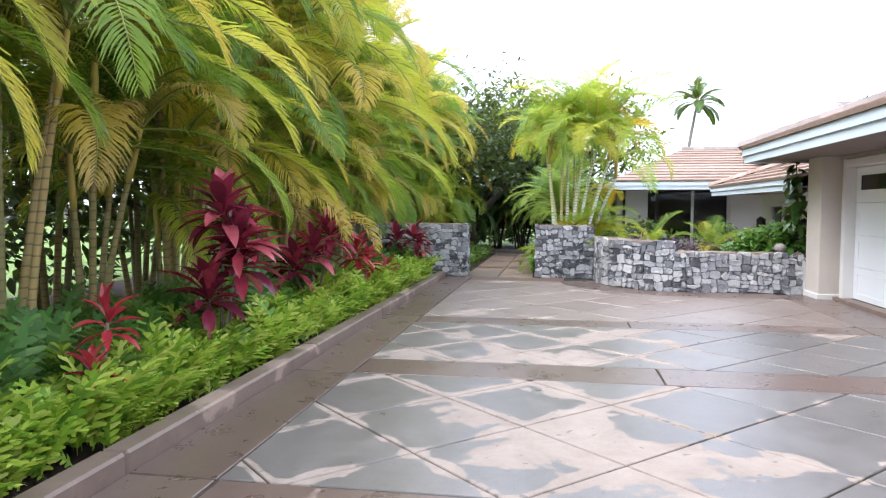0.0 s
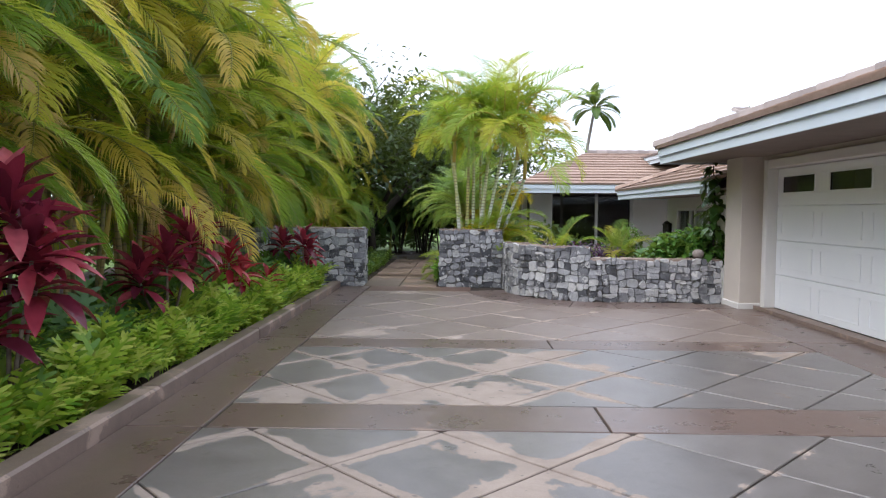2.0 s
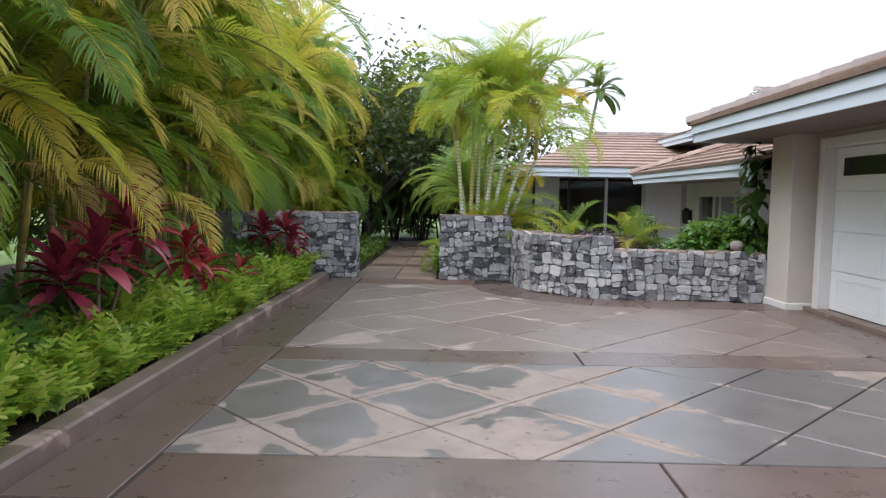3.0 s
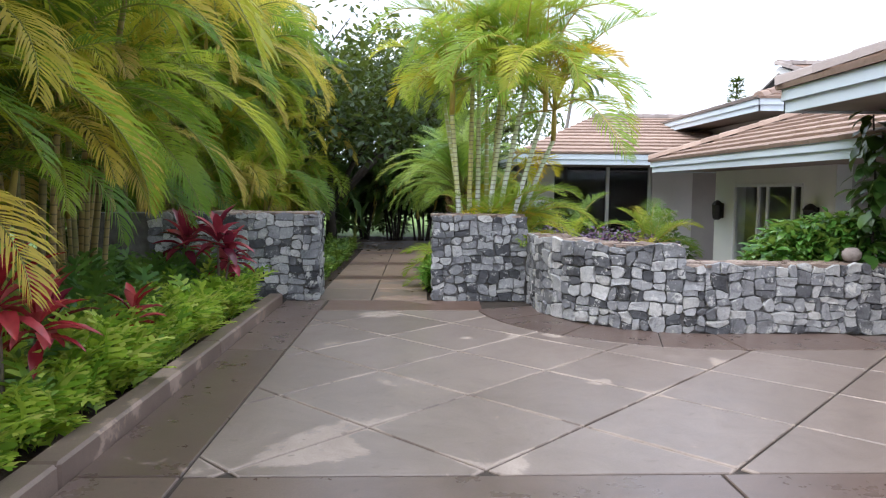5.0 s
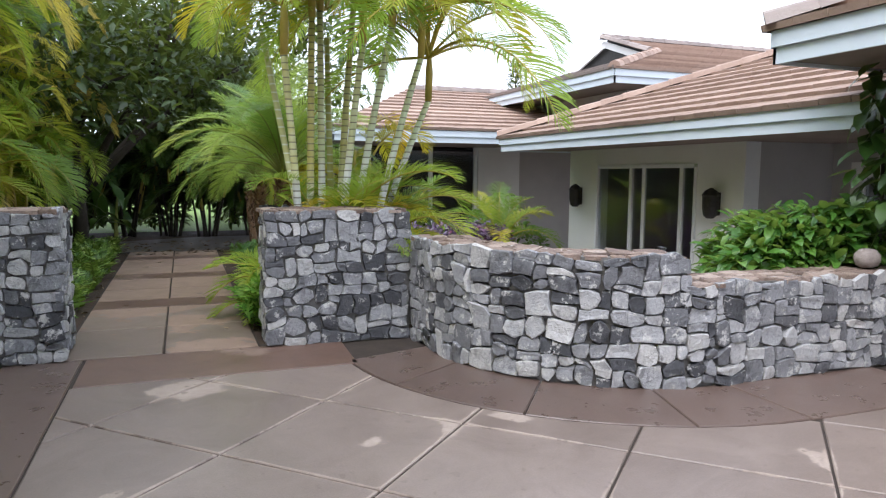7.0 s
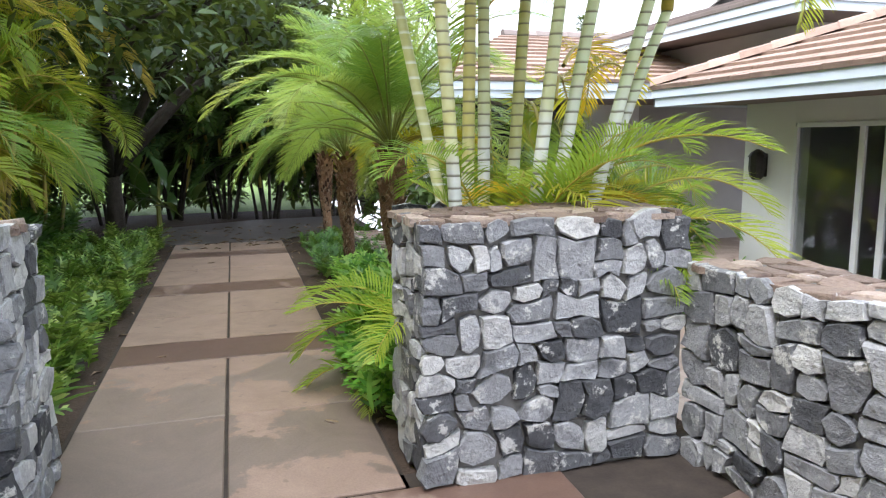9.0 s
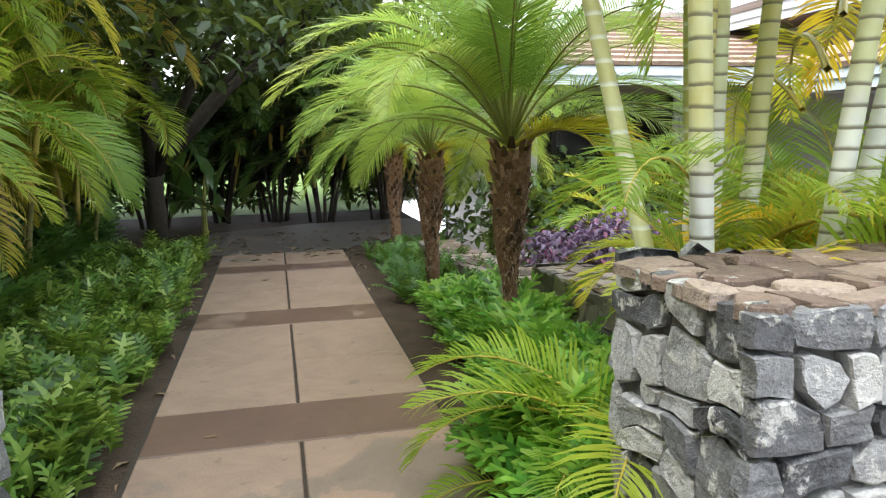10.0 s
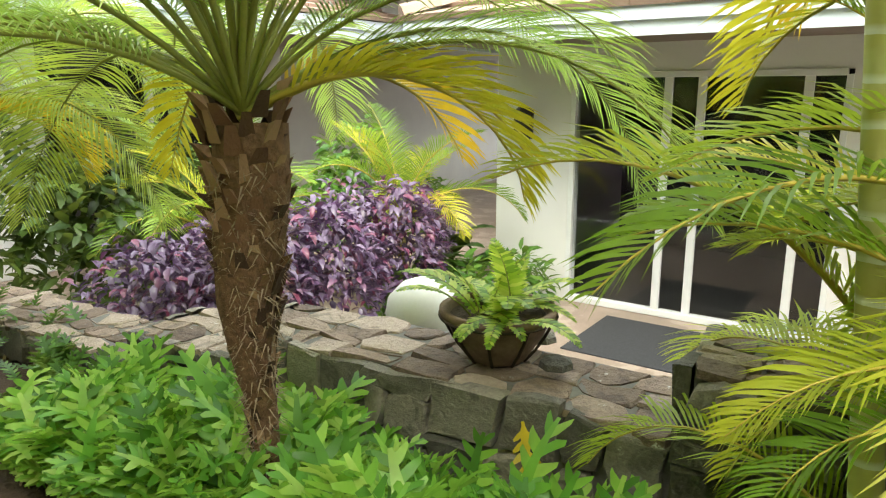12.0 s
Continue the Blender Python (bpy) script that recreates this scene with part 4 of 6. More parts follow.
def framed(name, x, y0, y1, z0, z1, bars, fw=0.055, parent=house, back=None):
    """A framed glazed opening in a wall that faces -x; bars are the y of the uprights."""
    f = thing(name, "white-framed sliding glass door, closed", "door", kind="structure")
    for lo, hi in (((x - 0.02, y0 - 0.05, z0), (x + 0.09, y0 + fw - 0.05, z1)), ((x - 0.02, y1 + 0.05 - fw, z0), (x + 0.09, y1 + 0.05, z1)), ((x - 0.02, y0, z1 - 0.01), (x + 0.09, y1, z1 + 0.05)), ((x - 0.02, y0, z0 - 0.015), (x + 0.09, y1, z0 + 0.05))):
        box("frame", lo, hi, m_alu, f, 0.004)
    for i, b in enumerate(bars):
        box("stile", (x - 0.01 + 0.02 * (i % 2), b - 0.04, z0 + 0.05), (x + 0.035 + 0.02 * (i % 2), b + 0.04, z1 - 0.01), m_alu, f, 0.004)
    eds = [y0] + list(bars) + [y1]
    for a, b in zip(eds, eds[1:]):
        pane = box("pane", (x + 0.03, a + 0.01, z0 + 0.05), (x + 0.036, b - 0.01, z1 - 0.01), m_glass, f, 0.0, "clear glass pane")
        pane.visible_shadow = False
    return f


framed("sliding_door", HX, SL0, SL1, SLB, SLT, (17.25, 18.18, 18.5))
framed("glazed_door", 7.3, 14.2, 15.5, FLOOR_H + 0.02, 1.5, ())
box("door_casing", (7.26, 14.02, FLOOR_H), (7.30, 14.15, 1.56), m_trim, house)
box("door_casing", (7.26, 15.55, FLOOR_H), (7.30, 15.68, 1.56), m_trim, house)
box("door_casing", (7.26, 14.02, 1.56), (7.30, 15.68, 1.70), m_trim, house)
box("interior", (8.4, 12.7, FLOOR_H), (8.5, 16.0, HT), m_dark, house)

# near roof: eave towards the court, hipped at its far end
HEX, HEY, HEZ = 4.42, 20.75, 1.93
RX, RY, RZ = 9.6, 16.4, 4.05
roof_h = part("roof", mesh_of("roof", [(HEX, 12.66, HEZ + 0.22), (HEX, HEY, HEZ + 0.22), (RX, RY, RZ - 0.02), (RX, 12.66, RZ - 0.02), (14, HEY, HEZ + 0.22), (14, 12.66, HEZ + 0.22)], [(0, 1, 2, 3), (1, 4, 2), (3, 2, 4, 5)], m_roofdark), house)
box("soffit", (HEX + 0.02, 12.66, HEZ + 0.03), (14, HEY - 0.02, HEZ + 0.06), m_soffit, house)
fascia(house, (HEX, 13.0), (HEX, HEY), (-1, 0), HEZ, 0.24)
fascia(house, (HEX, HEY), (14, HEY), (0, 1), HEZ, 0.24)
tile_field(roof_h, (HEX - 0.06, 12.66, HEZ + 0.23), (HEX - 0.06, HEY + 0.06, HEZ + 0.23), (RX, 12.66, RZ), (RX, RY, RZ), 15)
ridge_caps(roof_h, (HEX - 0.03, HEY + 0.03, HEZ + 0.30), (RX, RY, RZ + 0.03), m_roof, 0.12)

# upper roof with a gablet
UX, UY, UZ = 6.54, 20.25, 3.26
UR = (9.67, 24.9, 5.05)
upper = thing("upper_roof", "higher tiled roof with a small white-edged gable", "roof", kind="structure")
base_z = UZ + 0.25
ux2 = 18.0
gab_x, gab_z = 9.45, 4.38
fz = (gab_z - base_z) / (UR[2] - base_z)
gy0, gy1 = UY + (UR[1] - UY) * fz, 29.55 - (29.55 - UR[1]) * fz
part("roof_deck", mesh_of("roof_deck", [(UX, UY, base_z), (ux2, UY, base_z), (ux2, UR[1], UR[2]), (gab_x, UR[1], UR[2]), (gab_x, gy0, gab_z), (UX, 29.55, base_z), (gab_x, gy1, gab_z), (ux2, 29.55, base_z)],
                                [(0, 1, 2, 3, 4), (0, 4, 6, 5), (5, 6, 3, 2, 7)], m_roofdark), upper)
tile_field(upper, (UX - 0.06, UY - 0.06, base_z + 0.01), (ux2, UY - 0.06, base_z + 0.01), (gab_x, gy0, gab_z + 0.02), (ux2, gy0, gab_z + 0.02), 9)
tile_field(upper, (gab_x - 0.15, gy0, gab_z + 0.02), (ux2, gy0, gab_z + 0.02), (gab_x - 0.15, UR[1], UR[2] + 0.02), (ux2, UR[1], UR[2] + 0.02), 6)
tile_field(upper, (UX - 0.06, 29.6, base_z + 0.01), (UX - 0.06, UY - 0.06, base_z + 0.01), (gab_x, gy1, gab_z + 0.02), (gab_x, gy0, gab_z + 0.02), 9, m_roofdark)
ridge_caps(upper, (UX - 0.04, UY - 0.04, base_z + 0.06), (gab_x, gy0, gab_z + 0.07), m_roof, 0.12)
ridge_caps(upper, (gab_x - 0.2, UR[1], UR[2] + 0.05), (ux2, UR[1], UR[2] + 0.05))
ridge_caps(upper, (gab_x - 0.18, gy0, gab_z + 0.08), (gab_x - 0.18, UR[1], UR[2] + 0.07), m_roofdark, 0.1)
part("gable_wall", mesh_of("gable_wall", [(gab_x - 0.02, gy0, gab_z), (gab_x - 0.02, gy1, gab_z), (gab_x - 0.02, UR[1], UR[2])], [(0, 1, 2)], m_bronze), upper)
for sgn_y in (gy0, gy1):
    a, b = Vector((gab_x - 0.14, sgn_y, gab_z - 0.05)), Vector((gab_x - 0.14, UR[1], UR[2] - 0.04))
    dn = Vector((0, 0, -0.17))
    vs = [a, b, b + dn, a + dn]
    vs += [v + Vector((0.05, 0, 0)) for v in vs]
    part("barge_board", mesh_of("barge_board", vs, [(0, 1, 2, 3), (7, 6, 5, 4), (0, 4, 5, 1), (1, 5, 6, 2), (2, 6, 7, 3), (3, 7, 4, 0)], m_white), upper)
fascia(upper, (UX, 29.5), (UX, UY), (-1, 0), UZ, 0.26)
fascia(upper, (UX, UY), (ux2, UY), (0, -1), UZ, 0.26)
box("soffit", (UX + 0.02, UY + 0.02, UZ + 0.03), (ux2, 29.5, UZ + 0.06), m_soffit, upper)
box("wall", (UX + 1.0, UY + 1.0, HT + 0.2), (ux2, 28.5, UZ + 0.02), m_stuccogrey, upper)

# far wing behind the palms
wing = thing("house_wing", "far wing of the house with columns and dark openings under a tiled roof", "house", kind="structure")
WY, WZ = 23.0, 2.18
box("soffit", (1.7, WY + 0.02, WZ + 0.03), (UX + 3, WY + 5, WZ + 0.06), m_soffit, wing)
fascia(wing, (1.7, WY), (UX + 3, WY), (0, -1), WZ, 0.26)
fascia(wing, (1.7, 31.0), (1.7, WY), (-1, 0), WZ, 0.26)
part("roof_deck", mesh_of("roof_deck", [(1.7, WY, WZ + 0.26), (12, WY, WZ + 0.26), (12, 27.0, 3.76), (4.6, 27.0, 3.76), (1.7, 31, WZ + 0.26)], [(0, 1, 2, 3), (0, 3, 4)], m_roofdark), wing)
tile_field(wing, (1.65, WY - 0.06, WZ + 0.27), (12, WY - 0.06, WZ + 0.27), (4.6, 27.0, 3.78), (12, 27.0, 3.78), 12)
ridge_caps(wing, (4.6, 27.0, 3.8), (12, 27.0, 3.8))
WB = 25.7
box("wall", (6.1, WB, FLOOR_H), (7.3, WB + 0.25, WZ + 0.03), m_white, wing)
box("wall", (7.3, WB + 0.01, FLOOR_H), (20, WB + 0.25, UZ + 0.03), m_stuccogrey, wing)
box("wall", (2.4, WB - 0.02, FLOOR_H), (3.2, WB + 0.05, WZ + 0.03), m_white, wing, 0.01)
# back wall and ceiling blackened as the shade behind the openings
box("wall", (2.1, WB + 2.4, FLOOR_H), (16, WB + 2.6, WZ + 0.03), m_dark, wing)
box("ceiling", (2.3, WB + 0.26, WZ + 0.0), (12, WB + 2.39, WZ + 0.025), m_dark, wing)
box("wall", (2.1, WB, FLOOR_H), (2.3, WB + 2.4, WZ + 0.03), m_stuccogrey, wing)
for x in (2.3, 3.5, 4.75, 6.0):
    box("mullion", (x, WB + 0.05, FLOOR_H), (x + 0.09, WB + 0.14, WZ + 0.03), m_alu if x > 4 else m_bronze, wing)
p_ = box("pane", (2.4, WB + 0.09, FLOOR_H + 0.02), (6.0, WB + 0.1, WZ + 0.02), m_glass, wing)
p_.visible_shadow = False


# ---- foliage templates ----
def pinnate(seed, length=2.0, elev=60, bendy=80, pairs=38, leaf=0.5, width=0.03, vee=25, droop=0.6, start=0.16, sweep=48, twist=0.0, stalk=0.018):
    """An arching feather leaf: returns stalk mesh data and leaflet mesh data, base at the origin, reaching out along x."""
    rng = random.Random(seed)
    N = 14
    pts, tan = [Vector((0, 0, 0))], []
    p = Vector((0, 0, 0))
    for i in range(N):
        s = (i + 0.5) / N
        a = radians(elev - bendy * s ** 1.4)
        d = Vector((math.cos(a), twist * s * s, math.sin(a))).normalized()
        tan.append(d)
        p = p + d * (length / N)
        pts.append(p.copy())
    tan.append(tan[-1])
    radii = [stalk * (1 - 0.86 * i / N) for i in range(N + 1)]
    sv, sf = tube(pts, radii, 4, False)
    lv, lf = [], []
    for i in range(pairs):
        s = start + (1 - start) * (i + 0.5) / pairs
        k = min(N - 1, int(s * N))
        f = s * N - k
        o = pts[k].lerp(pts[k + 1], f)
        t = tan[k]
        side0 = Vector((0, 1, 0))
        up = side0.cross(t) * -1
        if up.z < 0 and t.z > -0.99:
            up = -up
        prof = math.sin(math.pi * min(1, (s - start) / (1 - start) * 0.82 + 0.16)) ** 0.6
        sw = radians(sweep * (1 - 0.45 * s) + 0)
        for sg in (-1, 1):
            L = leaf * prof * rng.uniform(0.85, 1.1)
            v = radians(vee * rng.uniform(0.6, 1.3))
            d = (side0 * sg * math.sin(math.pi / 2 - 0.0) * math.cos(v) * math.sin(sw) * 1.15 + t * math.cos(sw) + up * math.sin(v) * 0.9).normalized()
            wv = t.cross(d).cross(d).normalized() * (-1)
            q = o.copy()
            w0 = width * (0.6 + 0.5 * prof) * rng.uniform(0.85, 1.1)
            ring = []
            for j, ww in enumerate((0.35, 1.0, 0.8, 0.0)):
                if ww:
                    ring.append((q - wv * w0 * ww / 2, q + wv * w0 * ww / 2))
                else:
                    ring.append((q,))
                d = (d + Vector((0, 0, -1)) * droop * (0.12 + 0.22 * j) * rng.uniform(0.7, 1.3)).normalized()
                q = q + d * (L / 3)
            b = len(lv)
            for r in ring:
                lv.extend(r)
            lf += [(b, b + 1, b + 3, b + 2), (b + 2, b + 3, b + 5, b + 4), (b + 4, b + 5, b + 6)]
    return (sv, sf), (lv, lf)


def frond_mesh(name, data, m_leaf, m_stalk):
    (sv, sf), (lv, lf) = data
    me = mesh_of(name, sv + lv, sf + [tuple(i + len(sv) for i in f) for f in lf])
    me.materials.append(m_leaf)
    me.materials.append(m_stalk)
    me.polygons.foreach_set("material_index", [1] * len(sf) + [0] * len(lf))
    me.polygons.foreach_set("use_smooth", [True] * len(me.polygons))
    return me


def set_of(prefix, m_leaf, m_stalk, **kw):
    """Upright, spreading, arching and hanging leaves of one kind of palm."""
    out = []
    for i, (e, bnd) in enumerate(((80, 62), (68, 95), (52, 105), (34, 105), (8, 80))):
        for j in range(2):
            out.append(frond_mesh(prefix, pinnate(100 * i + j, elev=e, bendy=bnd + 12 * j, twist=0.5 * (j - 0.5), **kw), m_leaf, m_stalk))
    return out


areca_set = set_of("frond", m_areca, m_rachis, length=2.0, pairs=54, leaf=0.47, width=0.020, vee=26, droop=1.0, sweep=62)
areca_green_set = set_of("frond", m_arecagreen, m_rachisy, length=1.9, pairs=54, leaf=0.46, width=0.017, vee=26, droop=0.55, sweep=62)
yellow_set = set_of("frond", m_yellow, m_rachisy, length=1.3, pairs=34, leaf=0.38, width=0.019, vee=26, droop=0.4)
phoenix_set = set_of("frond", m_phoenix, m_rachis, length=1.5, pairs=80, leaf=0.31, width=0.0075, vee=16, droop=0.5, start=0.2, sweep=62, stalk=0.0095)


def crown(parent, at, fronds, n, rng, scale=1.0, low=0.0, spread=360.0, lean=0.0, mixin=None, first=0, trimmed=None):
    """n leaves round a growing point, the inner ones upright and the outer ones hanging."""
    for i in range(n):
        f = (i + 0.5) / n
        k = min(4, max(0, int(first + f * (5 - first) * (1 - low) + rng.uniform(-0.5, 0.5))))
        src = fronds if mixin is None or rng.random() > 0.14 else mixin
        az = i * 137.5 + rng.uniform(-20, 20)
        # leaves over the walkway are cut back to the rising ones
        if trimmed is not None and k > 1 and abs((az - trimmed + 180) % 360 - 180) < 45:
            k = 1 + i % 2
        me = src[k * 2 + rng.randrange(2)]
        sc = scale * rng.uniform(0.82, 1.12)
        m = Matrix.Translation(at) @ Euler((radians(rng.uniform(-9, 9)), radians(rng.uniform(-8, 8)), radians(az))).to_matrix().to_4x4() @ Matrix.Diagonal((sc, sc, sc, 1))
        part("frond", me, parent, m)


def areca(x, y, stems, height, rng, fronds, n_leaf=8, scale=1.0, lean=14, mat_cane=None, label="", group="", mixin=None, toward=None, r0=0.045, base=0.0, low_leaves=0, shortest=0.38):
    p = thing("areca_palm", label, "palm", (x, y, base), 0, group)
    for s in range(stems):
        az = 360 / stems * s + rng.uniform(-30, 30)
        h = height * rng.uniform(shortest, 1.05)
        ln = lean * rng.uniform(0.4, 1.2)
        dx, dy = math.cos(radians(az)), math.sin(radians(az))
        if toward:
            dx, dy = dx * 0.6 + toward[0], dy * 0.6 + toward[1]
        r = rng.uniform(0.05, 0.28)
        pts, rad = [], []
        for i in range(9):
            t = i / 8
            o = r + math.tan(radians(ln)) * h * (0.6 * t + 0.4 * t * t)
            pts.append((dx * o, dy * o, h * t - 0.06))
            rad.append(r0 * (1.12 - 0.35 * t))
        me = mesh_of("cane", *tube(pts, rad, 9), mat_cane or m_caneold, True)
        part("cane", me, p)
        top = Vector(pts[-1])
        dirv = (top - Vector(pts[-2])).normalized()
        sh = mesh_of("crownshaft", *tube([top - dirv * 0.05, top + dirv * 0.15, top + dirv * 0.45, top + dirv * 0.62], [r0 * 0.85, r0 * 1.05, r0 * 0.75, r0 * 0.35], 8), m_shaft, True)
        part("crownshaft", sh, p)
        crown(p, top + dirv * 0.5, fronds, n_leaf, rng, scale, mixin=mixin)
    for i in range(low_leaves):
        me = fronds[rng.randrange(0, 6)]
        sc = scale * rng.uniform(0.4, 0.7)
        part("frond", me, p, pose(rng.uniform(-0.2, 0.2), rng.uniform(-0.2, 0.2), 0.1, 0, 0, rng.uniform(0, 360)) @ Matrix.Diagonal((sc, sc, sc, 1)))
    return p


# ---- the palm hedge along the drive ----
rng = random.Random(5)
y = -3.2
while y < 25.5:
    x = -4.5 + rng.uniform(-0.35, 0.3) - (0.3 if y > 15.5 or y < 5 else 0)
    if not 13.9 < y < 15.8:
        areca(x, y, 6, 3.5 if y < 6 else (4.1 if y < 15 else 4.6), rng, areca_set, 9, rng.uniform(0.9, 1.15), 12, None, "tall clump of areca palms with yellow-green arching leaves", "palm hedge", None, (0.12 if y < 5 else 0.22, 0.0), 0.036, 0.0, 0, 0.66 if y < 5 else 0.42)
    y += rng.uniform(1.1, 1.4)
y = 6.6
while y < 24.5:
    if not 13.4 < y < 15.6:
        areca(-4.5 + rng.uniform(-0.2, 0.2) - (0.3 if y > 15 else 0), y, 4, 2.0, rng, areca_set, 7, rng.uniform(0.75, 0.95), 10, None, "low areca palms leaning over the planting bed", "palm hedge", None, (0.15, 0.0), 0.03)
    y += rng.uniform(1.3, 1.7)
y = -4.0
while y < 27:
    areca(-6.6 + rng.uniform(-0.5, 0.5), y, 5, 4.4 if y < 9 else 5.2, rng, areca_set, 9, rng.uniform(1.0, 1.25), 10, None, "tall areca palms at the back of the hedge, shaded", "palm hedge")
    y += rng.uniform(1.7, 2.2)

# the clump behind the stone pier
rng = random.Random(21)
clump = thing("areca_palm", "white-ringed areca palms with yellow-green leaves behind the stone wall", "palm", (0.3, 15.95, 0))
canes = []
for x118, cy, ln, h in ((-0.15, -0.35, -4, 2.75), (0.02, -0.05, 1, 3.2), (0.29, -0.38, 6, 2.9), (0.44, -0.32, 10, 3.1), (0.65, -0.36, 14, 2.8), (0.36, 0.1, 4, 3.5), (0.16, 0.05, 0, 3.3), (0.8, -0.1, 19, 2.4)):
    h *= 0.97
    canes.append((x118 - 0.3 - 1.18 * 0.82 * math.tan(radians(ln)), cy, ln, h))
for i, (cx, cy, ln, h) in enumerate(canes):
    pts, rad = [], []
    for k in range(12):
        t = k / 11
        o = math.tan(radians(ln)) * h * (0.7 * t + 0.3 * t * t)
        pts.append((cx + o, cy + 0.12 * t * (cy - 0.1), h * t - 0.06))
        rad.append(0.037 * (1.15 - 0.3 * t))
    part("cane", mesh_of("cane", *tube(pts, rad, 12), m_cane, True), clump)
    top = Vector(pts[-1])
    part("crownshaft", mesh_of("crownshaft", *tube([top, top + Vector((0.01, 0, 0.3)), top + Vector((0.01, 0, 0.55))], [0.038, 0.042, 0.016], 8), m_shaft, True), clump)
    crown(clump, top + Vector((0, 0, 0.45)), areca_green_set, 11, rng, rng.uniform(0.85, 1.1), mixin=yellow_set)
for az, sc, k, src in ((-20, 0.75, 4, yellow_set), (25, 0.8, 6, yellow_set), (-60, 0.7, 5, areca_green_set), (60, 0.8, 4, areca_green_set), (-8, 0.9, 6, yellow_set), (10, 0.8, 3, areca_green_set), (140, 0.7, 4, areca_green_set),
                       (165, 0.6, 5, areca_green_set), (190, 0.6, 4, yellow_set), (100, 0.7, 3, areca_green_set), (-35, 0.9, 2, areca_green_set), (40, 0.6, 2, yellow_set), (200, 0.5, 2, areca_green_set), (80, 0.6, 1, yellow_set)):
    part("frond", src[k], clump, pose(rng.uniform(-0.3, 0.5), rng.uniform(-0.3, 0.1), rng.uniform(0.55, 1.0), 0, 0, az) @ Matrix.Diagonal((sc, sc, sc, 1)))

for i in range(26):
    sc = rng.uniform(0.35, 0.66)
    part("frond", (yellow_set if i % 3 == 0 else areca_green_set)[rng.randrange(0, 6)], clump, pose(rng.uniform(-0.3, 0.75), rng.uniform(-0.3, 0.1), rng.uniform(0.55, 0.95), 0, 0, rng.uniform(-80, 260)) @ Matrix.Diagonal((sc, sc, sc, 1)))

for az, sc, k, dx, dz in ((62, 0.95, 6, 0.3, 1.75), (48, 0.9, 7, 0.35, 1.95), (75, 0.8, 6, 0.2, 1.6), (30, 0.85, 5, 0.4, 1.7)):
    part("frond", yellow_set[k], clump, pose(dx, 0.0, dz, 0, 0, az) @ Matrix.Diagonal((sc, sc, sc, 1)), "yellowed arching leaf")
for az, sc, k, dx, dz in ((70, 0.6, 4, 0.25, 0.45),):
    part("frond", areca_green_set[k], clump, pose(dx, 0.1, dz, 0, 0, az) @ Matrix.Diagonal((sc, sc, sc, 1)))

# a young palm at the foot of the pier, over the path's edge
young = thing("areca_palm", "young areca palm with fine bright green leaves beside the wall", "palm", (0.0, 16.15, -0.02))
rng = random.Random(8)
for i in range(14):
    sc = rng.uniform(0.42, 0.72)
    me = areca_green_set[rng.choice((2, 3, 4, 5, 6, 7))]
    part("frond", me, young, pose(rng.uniform(-0.25, 0.1), rng.uniform(-0.4, 0.2), rng.uniform(0.0, 0.1), 0, 0, rng.uniform(55, 250)) @ Matrix.Diagonal((sc, sc, sc, 1)))
lean = [(0.097 - 0.046 * k, -0.336 + 0.069 * k, 0.3 * k) for k in range(11)]
upright = [(0.33, 0.13 + 0.025 * k, 0.3 * k) for k in range(11)]
for line in (lean, upright):
    part("cane", mesh_of("cane", *tube(line, [0.034 * (1.1 - 0.02 * k) for k in range(11)], 12), m_canegreen, True), young)
    crown(young, Vector(line[-1]) + Vector((0, 0, 0.3)), areca_green_set, 8, rng, 0.85)
# arching leaves between the canes
for i in range(24):
    sc = rng.uniform(0.5, 0.8)
    part("frond", areca_green_set[rng.randrange(0, 6)], young, pose(rng.uniform(0.2, 0.85), rng.uniform(-0.65, 0.1), rng.uniform(0.3, 1.0), 0, 0, rng.uniform(-100, 120)) @ Matrix.Diagonal((sc, sc, sc, 1)))


